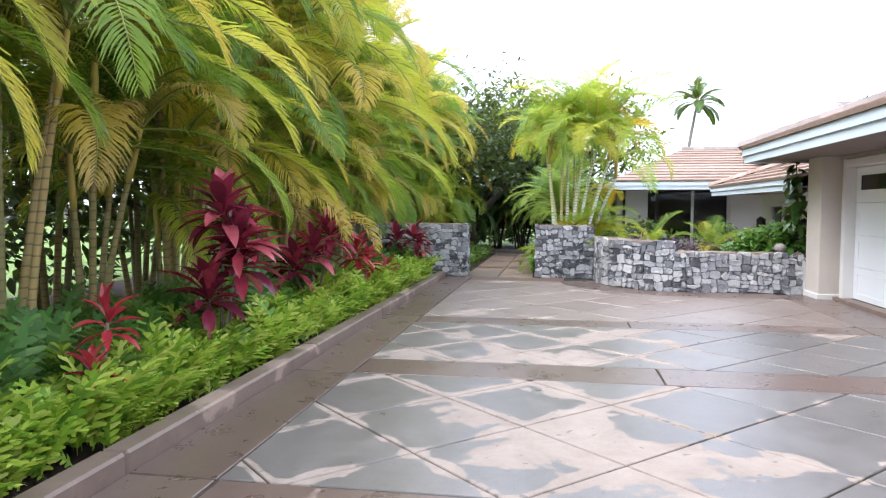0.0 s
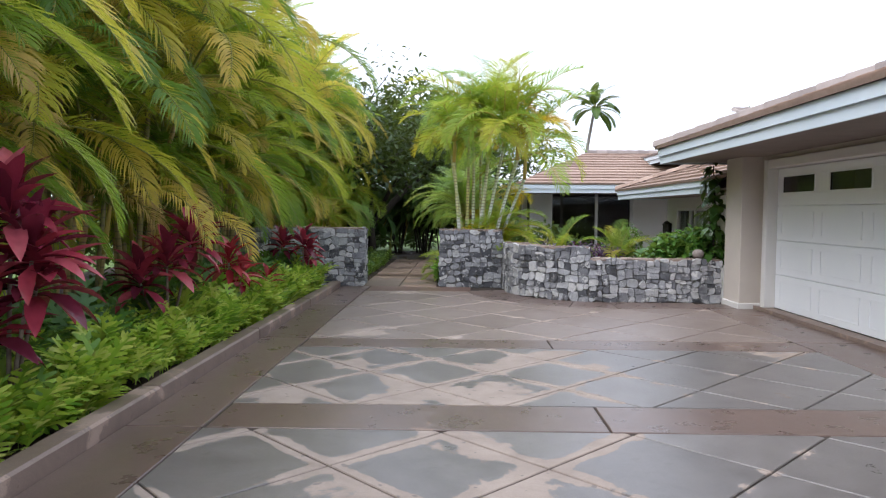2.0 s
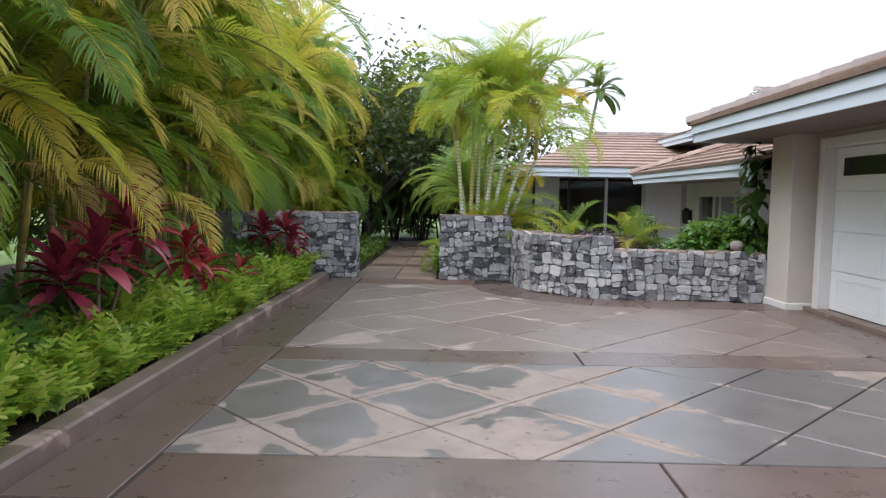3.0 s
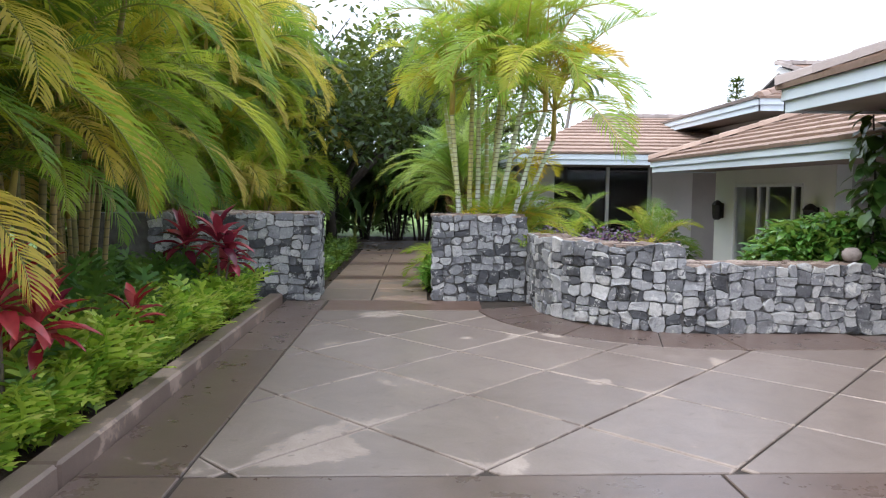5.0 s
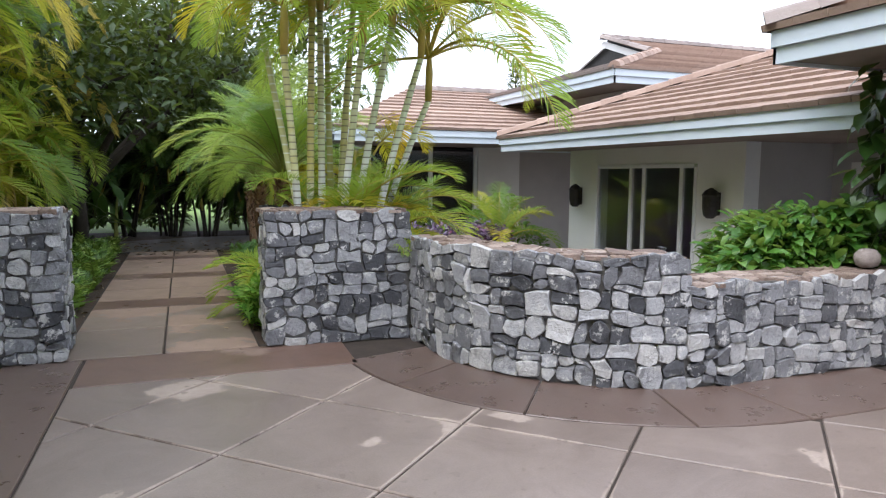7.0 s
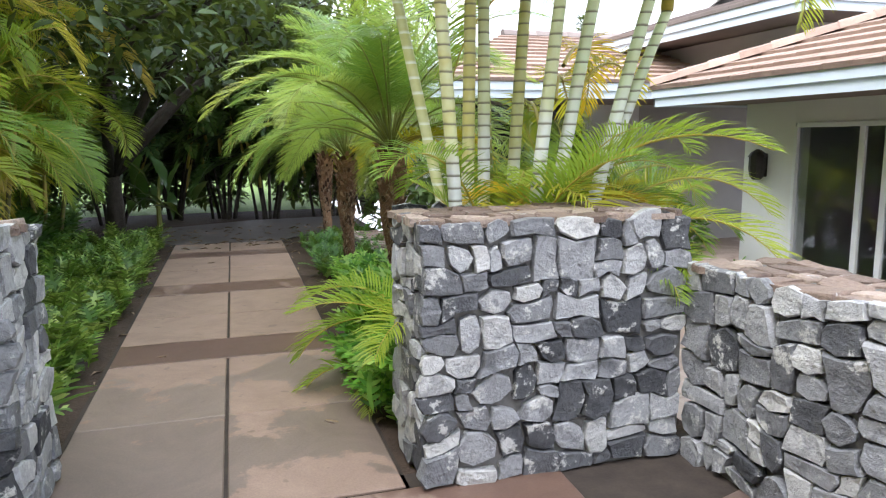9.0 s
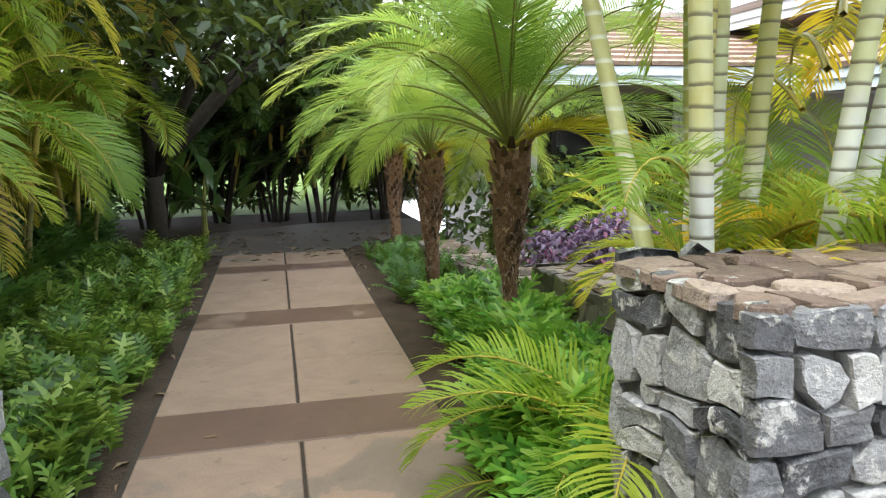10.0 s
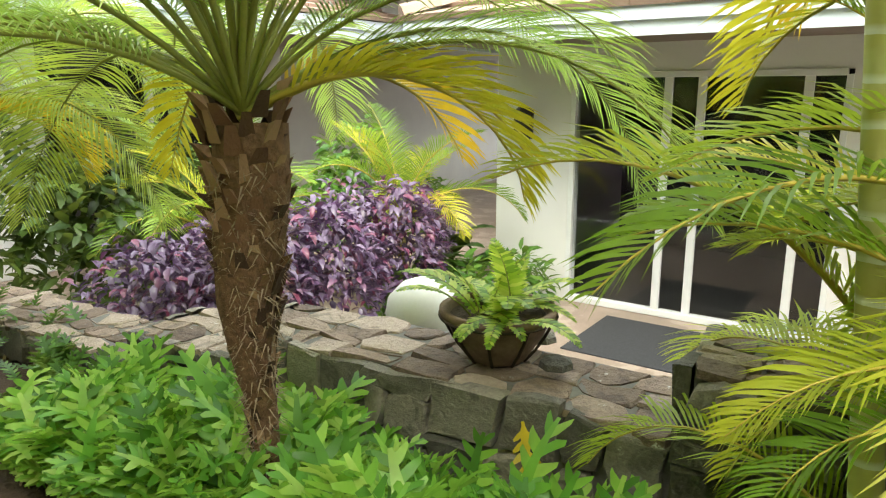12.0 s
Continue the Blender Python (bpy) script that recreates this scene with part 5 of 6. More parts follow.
# ---- pygmy date palms ----
def date_palm(x, y, height, r_low, r_top, rng, n=30, scale=1.0, base=0.0, label=""):
    p = thing("date_palm", label, "palm", (x, y, base), 0, "date palms by the path")
    pts = [(0.02 * math.sin(k), 0.015 * math.cos(k * 1.3), height * k / 8 - 0.05) for k in range(9)]


    def girth(t):
        k = min(1.0, max(0.0, (t - 0.24) / 0.6))
        return r_low + (r_top - r_low) * k * k * (3 - 2 * k)

    rad = [girth(k / 8) for k in range(9)]
    part("trunk", mesh_of("trunk", *tube(pts, rad, 14), m_boot, True), p)
    # leaf-base stubs in spirals, and loose fibres
    vs, fs = [], []
    count = int(height * 150)
    for i in range(count):
        t = (i + 0.5) / count
        a = i * 2.399
        k = t * 8
        r = girth(t)
        d, sd = Vector((math.cos(a), math.sin(a), 0)), Vector((-math.sin(a), math.cos(a), 0))
        c = d * (r * 0.93) + Vector((0, 0, height * t))
        w, h, o = rng.uniform(0.02, 0.036) * (0.4 + 0.6 * t), rng.uniform(0.05, 0.10), rng.uniform(0.025, 0.07) * (0.2 + 0.8 * t)
        b = len(vs)
        vs += [c - sd * w, c + sd * w, c + d * o + sd * w * 0.5 + Vector((0, 0, h)), c + d * o - sd * w * 0.5 + Vector((0, 0, h)), c + d * 0.0 + Vector((0, 0, h * 0.8))]
        fs += [(b, b + 1, b + 2, b + 3), (b + 3, b + 2, b + 4), (b, b + 3, b + 4), (b + 1, b + 4, b + 2)]
    tagged(part("bark", mesh_of("bark", vs, fs, m_scale), p), kind="stuff")
    vs, fs = [], []
    for i in range(int(height * 800)):
        t = rng.uniform(0.2, 0.9)
        a = rng.uniform(0, 6.28)
        r = girth(t)
        d, sd = Vector((math.cos(a), math.sin(a), 0)), Vector((-math.sin(a), math.cos(a), 0))
        c = d * r + Vector((0, 0, height * t))
        e = c + d * rng.uniform(0.015, 0.06) + sd * rng.uniform(-0.06, 0.06) + Vector((0, 0, rng.uniform(-0.07, 0.05)))
        b = len(vs)
        vs += [c - sd * 0.0035, c + sd * 0.0035, e]
        fs.append((b, b + 1, b + 2))
    tagged(part("fibre_coat", mesh_of("fibre_coat", vs, fs, m_fibre), p), kind="stuff")
    crown(p, Vector((0, 0, height - 0.02)), phoenix_set, n, rng, scale, 0.26, trimmed=225)
    for i in range(4):
        part("frond", yellow_set[6 + i % 2], p, pose(0, 0, height - 0.04, 0, 2, (-48, 60, -15, -62, 22)[i] + rng.uniform(-8, 8)) @ Matrix.Diagonal((0.7 * scale,) * 3 + (1,)), "yellowed hanging leaf")
    return p


rng = random.Random(33)
date_palm(0.04, 18.0, 1.46, 0.034, 0.115, rng, 46, 1.16, 0.0, "date palm with a shaggy brown trunk in the fern bed")
date_palm(-0.05, 20.0, 1.35, 0.055, 0.11, rng, 34, 0.95, 0.0, "pygmy date palm with a dark shaggy trunk")
date_palm(0.04, 22.6, 1.3, 0.055, 0.10, rng, 30, 0.95, 0.0, "date palm with a dark trunk where the path bends")


# ---- ferns and ground cover ----
def lobed(seed, length=0.34, lobes=5, width=0.11):
    """A deeply lobed fern leaf on a short stalk, arching along x."""
    rng = random.Random(seed)
    vs, fs = [], []
    N = lobes * 2
    spine = []
    for i in range(N + 1):
        t = i / N
        a = radians(68 - 75 * t)
        spine.append((length * (t * 0.55 + 0.35 * t * t), length * (0.95 * t - 0.42 * t * t)))
    for i in range(N + 1):
        x, z = spine[i]
        t = i / N
        k = 0.006 if i < 2 else 0.006 + 0.20 * width * math.sin(math.pi * (0.12 + 0.84 * t))
        vs += [(x, -k, z + 0.15 * k), (x, k, z + 0.15 * k)]
    for i in range(N):
        fs.append((2 * i, 2 * i + 2, 2 * i + 3, 2 * i + 1))
    for i in range(2, N, 2):
        t = i / N
        w = width * math.sin(math.pi * (0.28 + 0.62 * t)) * rng.uniform(0.85, 1.15)
        x0, z0 = spine[i]
        x1, z1 = spine[i + 1]
        fx, fz = x1 - x0, z1 - z0
        lift = rng.uniform(-0.004, 0.016)
        for sg in (-1, 1):
            b = len(vs)
            # a strap-like lobe swept forward, rounded at its tip
            vs += [(x0 - fx * 0.25, 0.10 * w * sg, z0 - fz * 0.25), (x1 + fx * 0.25, 0.10 * w * sg, z1 + fz * 0.25),
                   (x1 + fx * 1.0, sg * w * 0.72, z1 + fz * 0.9 + lift), (x0 + fx * 0.6, sg * w * 0.68, z0 + fz * 0.5 + lift),
                   (x1 + fx * 1.45, sg * w * 1.10, z1 + fz * 1.0 + lift * 0.4), (x1 + fx * 0.9, sg * w * 1.14, z1 + fz * 0.6 + lift * 0.2)]
            fs += [(b, b + 3, b + 2, b + 1), (b + 3, b + 5, b + 4, b + 2)]
    return vs, fs


lobed_set = [lobed(s, 0.36, 8, 0.092) for s in range(2)]
lobed_big = lobed(7, 0.5, 9, 0.13)


def simple_leaf(length=0.1, width=0.045):
    return [(0, 0, 0), (length * 0.35, -width / 2, 0.012), (length * 0.4, 0, 0.0), (length * 0.35, width / 2, 0.012), (length * 0.75, -width * 0.34, 0.0), (length * 0.78, 0, -0.008), (length * 0.75, width * 0.34, 0.0), (length, 0, -0.03)], \
        [(0, 1, 2), (0, 2, 3), (1, 4, 5, 2), (2, 5, 6, 3), (4, 7, 5), (5, 7, 6)]


def leaf_pose(p, az, tilt, sc, roll=0):
    return Matrix.Translation(p) @ Euler((radians(roll), radians(tilt), radians(az))).to_matrix().to_4x4() @ Matrix.Diagonal((sc, sc, sc, 1))


def fern_bed(name, label, area_fn, n, rng, mat, height=(0.0, 0.22), size=(0.7, 1.25), tmpl=None, tuft=5):
    """A bed of fern tufts; area_fn gives a random plan point and its height factor."""
    ps = []
    for i in range(n):
        x, y, k = area_fn(rng)
        for j in range(tuft):
            az = rng.uniform(0, 360)
            sc = rng.uniform(*size) * k
            ps.append(leaf_pose((x + rng.uniform(-0.07, 0.07), y + rng.uniform(-0.07, 0.07), -0.03 + rng.uniform(*height) * k), az, rng.uniform(-50, 14), sc, rng.uniform(-15, 15)))
    me = scatter(name, tmpl or lobed_set[0], ps, [mat])
    return tagged(part(name, me), label, "ferns", "", "stuff")


rng = random.Random(44)


def bed_left(r):
    y = r.uniform(-2.5, 14.4)
    x = -2.90 - r.random() ** 1.3 * 0.6
    return x, y, r.uniform(0.75, 1.1) + 0.35 * noise.noise(Vector((x * 2.0, y * 2.0, 3.0)))


def bed_left_deep(r):
    return r.uniform(-4.6, -3.25), r.uniform(-2.5, 14.4), r.uniform(0.8, 1.3)


fern_bed("fern_groundcover", "bright green lobed ferns along the kerb", bed_left, 900, rng, m_fern, (0.02, 0.26), (0.65, 1.3))
fern_bed("fern_groundcover", "ferns under the palms, their green darkened for shade", bed_left_deep, 700, rng, m_ferndark, (0.0, 0.3), (0.8, 1.4))
fern_bed("fern_groundcover", "green lobed ferns beside the garden path", lambda r: (-2.36 - r.random() ** 1.2 * 1.3, r.uniform(15.5, 22.6), r.uniform(0.65, 1.05)), 420, rng, m_fernpath, (0.0, 0.16), (0.55, 0.95))
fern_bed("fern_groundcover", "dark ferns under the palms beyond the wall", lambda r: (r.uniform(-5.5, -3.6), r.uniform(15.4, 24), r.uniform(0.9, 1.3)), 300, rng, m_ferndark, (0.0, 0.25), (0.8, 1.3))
fern_bed("fern_groundcover", "green lobed ferns between the path and the low wall", lambda r: (r.uniform(-0.28, 0.34), r.uniform(16.3, 19.2), r.uniform(0.6, 0.95)), 380, rng, m_ferngreen, (0.0, 0.2), (0.6, 1.1))
fern_bed("fern_groundcover", "green ferns overhanging the path at the stone pier", lambda r: (-0.56 + r.random() * 0.25, r.uniform(15.5, 16.6), r.uniform(0.75, 1.1)), 90, rng, m_ferngreen, (0.0, 0.3), (0.6, 1.05))
fern_bed("fern_groundcover", "green ferns in the corner behind the stone pier", lambda r: (r.uniform(-0.32, 0.34), r.uniform(15.55, 16.7), r.uniform(0.7, 1.05)), 170, rng, m_ferngreen, (0.0, 0.26), (0.6, 1.05))
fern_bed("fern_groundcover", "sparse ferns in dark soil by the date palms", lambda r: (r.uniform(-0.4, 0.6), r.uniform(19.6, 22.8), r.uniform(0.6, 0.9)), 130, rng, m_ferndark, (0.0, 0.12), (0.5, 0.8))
fern_bed("large_fern", "large bright ferns with broad deep lobes", lambda r: (r.uniform(-0.12, 0.34), r.uniform(16.9, 18.4), r.uniform(0.6, 0.9)), 34, rng, m_ferngreen, (0.0, 0.18), (0.75, 1.15), lobed_big, 5)


# ---- ti plants ----
def ti_leaf(length=0.5, width=0.12):
    vs, fs = [], []
    for i, (t, w) in enumerate(((0, 0.12), (0.2, 0.4), (0.45, 1.0), (0.7, 0.9), (0.88, 0.5), (1.0, 0.04))):
        x = length * (t * 0.9)
        z = length * (0.30 * t - 0.42 * t * t)
        vs += [(x, -width / 2 * w, z + 0.025 * w), (x, 0, z), (x, width / 2 * w, z + 0.025 * w)]
    for i in range(5):
        b = 3 * i
        fs += [(b, b + 3, b + 4, b + 1), (b + 1, b + 4, b + 5, b + 2)]
    return vs, fs


ti_dark = [mesh_of("leaf", *ti_leaf(0.37 + 0.05 * k, 0.11), m_ti, True) for k in range(3)]
ti_red = [mesh_of("leaf", *ti_leaf(0.34 + 0.04 * k, 0.09), m_tired, True) for k in range(3)]


def ti_plant(x, y, heads, rng, leaves, label, n=20, group="ti plants"):
    p = thing("ti_plant", label, "shrub", (x, y, -0.03), 0, group)
    for hx, hy, hz, sc in heads:
        part("stem", mesh_of("stem", *tube([(0, 0, 0), (hx * 0.35, hy * 0.35, hz * 0.45), (hx * 0.8, hy * 0.8, hz * 0.8), (hx, hy, hz)], [0.017, 0.015, 0.013, 0.012], 7), m_twigbark, True), p)
        for i in range(n):
            f = i / n
            tilt = -72 + 105 * f + rng.uniform(-10, 10)
            part("leaf", leaves[rng.randrange(3)], p, leaf_pose((hx, hy, hz - 0.14 * f + 0.05), i * 137.5 + rng.uniform(-12, 12), tilt, sc * rng.uniform(1.0, 1.35), rng.uniform(-12, 12)))
    return p


m_twigbark = plain("ti_stem_bark", (0.13, 0.10, 0.075), (0.24, 0.19, 0.15), 20, 0.85)
rng = random.Random(55)
ti_plant(-3.1, 4.95, [(0.05, 0.0, 1.55, 0.95), (0.15, 0.10, 1.08, 1.0), (-0.05, -0.12, 0.80, 0.9), (0.22, -0.05, 1.3, 0.85)], rng, ti_dark, "tall burgundy ti plant with broad drooping leaves", 34)
ti_plant(-3.1, 3.2, [(0.02, 0.1, 0.82, 0.66), (0.06, -0.12, 0.50, 0.55)], rng, ti_red, "small bright red ti plant on bare stems", 14)
ti_plant(-3.2, 7.7, [(0.0, 0.0, 1.02, 0.9), (0.1, 0.4, 1.22, 0.95), (-0.2, -0.2, 0.85, 0.85)], rng, ti_dark, "burgundy ti plant under the palms", 30)
ti_plant(-3.05, 9.2, [(0.0, 0.0, 0.92, 0.85), (0.1, 0.2, 0.75, 0.8)], rng, ti_red, "red ti plant above the ferns", 24)
ti_plant(-3.05, 13.4, [(0.0, 0.0, 0.95, 0.9), (0.1, 0.1, 0.75, 0.8), (-0.4, 0.1, 0.9, 0.9)], rng, ti_dark, "dark purple ti plant in front of the stone wall", 20)
ti_plant(-3.05, 11.0, [(0.0, 0.0, 0.5, 0.7)], rng, ti_red, "small red ti plant near the kerb", 14)
ti_plant(-3.3, 10.2, [(0.0, 0.0, 0.6, 0.8)], rng, ti_dark, "low burgundy ti plant among the ferns", 16)


# ---- shrubs ----
def shrub(name, label, category, blobs, n, mat, rng, leaf=(0.1, 0.045), shell=0.75, z_flat=None, kind="stuff"):
    """Leaves over overlapping uneven masses."""
    ps = []
    tot = sum(b[3] * b[4] for b in blobs)
    for bx, by, bz, rx, rz in blobs:
        for i in range(int(n * rx * rz / tot)):
            a, u = rng.uniform(0, 6.283), rng.uniform(-0.55, 1)
            k = shell + (1 - shell) * rng.random() + rng.uniform(-0.1, 0.12)
            h = math.sqrt(max(0, 1 - u * u))
            p = (bx + rx * k * h * math.cos(a), by + rx * k * h * math.sin(a), bz + rz * k * u)
            ps.append(leaf_pose(p, math.degrees(a) + rng.uniform(-50, 50), rng.uniform(-45, 50), rng.uniform(0.7, 1.3), rng.uniform(-30, 30)))
    return tagged(part(name, scatter(name, simple_leaf(*leaf), ps, [mat])), label, category, "", kind)


rng = random.Random(66)
shrub("purple_hedge", "hedge of purple and magenta foliage beyond the low wall", "hedge",
      [(1.9 + 0.33 * i, 20.3 + 0.18 * math.sin(i * 2.1) + 0.02 * i, 0.05 + 0.06 * math.sin(i * 1.7), 0.42, 0.62) for i in range(8)] + [(1.5 + 0.3 * i, 21.0, -0.1, 0.45, 0.55) for i in range(5)], 6500, m_purple, rng, (0.105, 0.046))
shrub("shrub", "broad-leaved green shrubs spilling over the low wall", "shrub",
      [(3.45, 13.45, 0.62, 0.28, 0.30), (3.8, 13.5, 0.74, 0.36, 0.40), (4.1, 13.4, 0.82, 0.38, 0.44), (4.05, 13.9, 0.55, 0.55, 0.62), (4.35, 13.2, 0.9, 0.26, 0.42)], 2600, m_shrub, rng, (0.17, 0.075))
shrub("shrub", "dark leafy shrubs at the end of the court", "shrub", [(1.9, 22.4, 0.1, 0.6, 0.9), (2.7, 22.9, 0.2, 0.7, 1.0), (3.6, 23.0, 0.0, 0.6, 0.8), (1.3, 22.9, 0.5, 0.6, 0.8)], 2600, m_backleaf, rng, (0.2, 0.08))
shrub("shrub", "light green shrub beside the house wall", "shrub", [(4.6, 21.6, 0.35, 0.5, 0.55), (5.1, 21.2, 0.1, 0.5, 0.5), (4.2, 21.9, 0.0, 0.6, 0.6), (5.0, 22.0, 0.7, 0.4, 0.45)], 1500, m_shrub, rng, (0.13, 0.07))
shrub("shrub", "low green plants at the foot of the white wall", "shrub", [(3.9 + 0.3 * i, 20.3 - 0.1 * i, -0.55, 0.42, 0.35) for i in range(5)], 900, m_shrub, rng, (0.2, 0.06))
rng = random.Random(67)
for px, py, hh in ((4.5, 20.9, 0.1), (2.9, 21.9, 0.0)):
    pp = thing("palm_shrub", "small green fan of palm leaves in the court", "palm", (px, py, FLOOR_H))
    for i in range(14):
        sc = rng.uniform(0.6, 0.9)
        part("frond", areca_green_set[rng.choice((0, 1, 2, 3, 4, 5))], pp, pose(0, 0, 0.5 + rng.uniform(0, 0.6), 0, 0, i * 137.5) @ Matrix.Diagonal((sc, sc, sc, 1)))
    part("cane", mesh_of("cane", *tube([(0, 0, -0.02), (0, 0, 0.6), (0.02, 0, 1.1)], [0.06, 0.05, 0.04], 8), m_caneold, True), pp)

# broad dark leaves by the house corner
broad = thing("elephant_ear", "broad dark glossy leaves beside the hedge", "plant", (5.0, 20.6, FLOOR_H))
broad_leaf = mesh_of("leaf", *ti_leaf(0.62, 0.26), m_vine, True)
for i in range(16):
    part("leaf", broad_leaf, broad, leaf_pose((rng.uniform(-0.3, 0.2), rng.uniform(-0.3, 0.2), rng.uniform(0.25, 0.85)), i * 137.5, rng.uniform(-50, 25), rng.uniform(0.8, 1.2)))
part("stalk", mesh_of("stalk", *tube([(0, 0, -0.02), (0, 0, 0.4), (0.05, 0, 0.85)], [0.05, 0.03, 0.02], 7), m_rachis), broad)

# vine on the garage corner
vine = thing("climbing_vine", "dark green heart-leaved vine climbing the garage corner", "vine", (4.36, 12.98, 0))
vleaf = [mesh_of("leaf", *simple_leaf(0.2 + 0.03 * k, 0.13), m_vine, True) for k in range(2)]
rng = random.Random(71)
for i in range(125):
    t = rng.random()
    z = 0.7 + 1.75 * t
    w = 0.16 + 0.10 * math.sin(5 * t)
    part("leaf", vleaf[i % 2], vine, leaf_pose((rng.uniform(-0.14, 0.1) - 0.05 * math.sin(7 * t), rng.uniform(-0.2, 0.25), z), rng.uniform(110, 300), rng.uniform(10, 75), rng.uniform(0.75, 1.25)))
part("stem", mesh_of("stem", *tube([(0.05, -0.1, 0.0), (0.0, 0, 0.9), (0.04, 0.05, 1.6), (0.0, 0.1, 2.4)], [0.025, 0.02, 0.015, 0.01], 6), m_bark), vine)


# ---- trees and background ----
def tree(name, label, x, y, trunk_h, limbs, crown_r, n_leaf, rng, mat, leaf=(0.16, 0.06), trunk_r=0.13):
    p = thing(name, label, "tree", (x, y, -0.03))
    ends = []
    part("trunk", mesh_of("trunk", *tube([(0, 0, -0.05), (0.03, 0.02, trunk_h * 0.5), (0, 0, trunk_h)], [trunk_r * 1.25, trunk_r, trunk_r * 0.95], 10), m_bark, True), p)
    for i in range(limbs):
        a = i * 6.283 / limbs + rng.uniform(-0.4, 0.4)
        L = crown_r * rng.uniform(0.75, 1.1)
        p1 = Vector((math.cos(a) * L * 0.35, math.sin(a) * L * 0.35, trunk_h + L * 0.35))
        p2 = p1 + Vector((math.cos(a + 0.3) * L * 0.4, math.sin(a + 0.3) * L * 0.4, L * rng.uniform(0.15, 0.5)))
        p3 = p2 + Vector((math.cos(a - 0.2) * L * 0.35, math.sin(a - 0.2) * L * 0.35, L * rng.uniform(0.0, 0.4)))
        part("limb", mesh_of("limb", *tube([(0, 0, trunk_h - 0.1), p1, p2, p3], [trunk_r * 0.7, trunk_r * 0.5, trunk_r * 0.3, 0.015], 7), m_bark, True), p)
        for k in range(3):
            q = p2 + Vector((rng.uniform(-1, 1), rng.uniform(-1, 1), rng.uniform(-0.1, 0.8))) * L * 0.4
            part("limb", mesh_of("limb", *tube([p1.lerp(p2, 0.4 + 0.25 * k), p2.lerp(q, 0.5), q], [trunk_r * 0.3, 0.03, 0.01], 6), m_bark, True), p)
            ends += [q, p2.lerp(q, 0.5)]
        ends += [p2, p3]
    ps = []
    for i in range(n_leaf):
        c = ends[i % len(ends)]
        r = crown_r * 0.36
        d = Vector([max(-1.5, min(1.5, rng.gauss(0, 1))) * k for k in (1, 1, 0.7)]) * r * 0.55
        ps.append(leaf_pose(c + d, rng.uniform(0, 360), rng.uniform(-40, 60), rng.uniform(0.7, 1.4), rng.uniform(-40, 40)))
    part("crown", scatter("crown", simple_leaf(*leaf), ps, [mat]), p)
    return p


rng = random.Random(81)
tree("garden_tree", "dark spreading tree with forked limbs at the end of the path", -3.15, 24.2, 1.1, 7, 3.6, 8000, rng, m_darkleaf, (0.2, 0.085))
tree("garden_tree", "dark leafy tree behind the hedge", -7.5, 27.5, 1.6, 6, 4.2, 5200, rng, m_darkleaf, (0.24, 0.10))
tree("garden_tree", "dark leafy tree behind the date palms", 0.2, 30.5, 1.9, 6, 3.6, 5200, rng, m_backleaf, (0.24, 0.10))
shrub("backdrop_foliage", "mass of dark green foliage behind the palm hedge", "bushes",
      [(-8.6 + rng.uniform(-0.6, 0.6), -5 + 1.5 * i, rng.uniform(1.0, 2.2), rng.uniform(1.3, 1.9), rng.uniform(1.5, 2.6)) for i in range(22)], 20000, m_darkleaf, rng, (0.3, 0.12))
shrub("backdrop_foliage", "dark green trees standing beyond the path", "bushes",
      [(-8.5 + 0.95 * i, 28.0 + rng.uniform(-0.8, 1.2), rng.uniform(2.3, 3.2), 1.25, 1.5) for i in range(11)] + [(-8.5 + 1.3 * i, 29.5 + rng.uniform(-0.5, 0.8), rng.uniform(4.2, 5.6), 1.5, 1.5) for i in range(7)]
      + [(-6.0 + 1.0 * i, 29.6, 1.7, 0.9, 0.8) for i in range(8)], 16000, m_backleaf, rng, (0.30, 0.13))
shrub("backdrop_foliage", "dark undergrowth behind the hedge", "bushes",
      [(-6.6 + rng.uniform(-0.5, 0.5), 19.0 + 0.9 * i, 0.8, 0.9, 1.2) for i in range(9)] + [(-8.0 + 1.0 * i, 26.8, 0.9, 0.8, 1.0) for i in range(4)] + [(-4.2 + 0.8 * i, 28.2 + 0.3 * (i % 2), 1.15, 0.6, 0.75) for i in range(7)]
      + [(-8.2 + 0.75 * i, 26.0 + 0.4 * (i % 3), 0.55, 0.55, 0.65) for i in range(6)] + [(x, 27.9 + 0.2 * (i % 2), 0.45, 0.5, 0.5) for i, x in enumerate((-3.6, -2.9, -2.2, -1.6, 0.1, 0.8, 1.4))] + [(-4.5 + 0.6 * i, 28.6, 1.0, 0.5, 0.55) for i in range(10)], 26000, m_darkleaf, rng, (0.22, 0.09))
# cane thicket at the end of the path, shade painted into its leaf greens
rng = random.Random(91)
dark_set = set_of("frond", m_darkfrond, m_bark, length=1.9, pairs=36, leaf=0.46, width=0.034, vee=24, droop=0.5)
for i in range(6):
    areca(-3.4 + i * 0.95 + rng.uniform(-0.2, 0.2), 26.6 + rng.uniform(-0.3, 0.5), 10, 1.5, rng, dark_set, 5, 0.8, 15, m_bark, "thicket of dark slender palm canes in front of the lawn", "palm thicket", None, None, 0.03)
for y in (17.6, 19.3, 21.2, 23.0):
    areca(-4.0 + rng.uniform(-0.2, 0.1), y, 4, 1.5, rng, areca_green_set, 7, 0.85, 12, None, "low areca palm hanging over the garden bed", "palm hedge", None, None, 0.03)
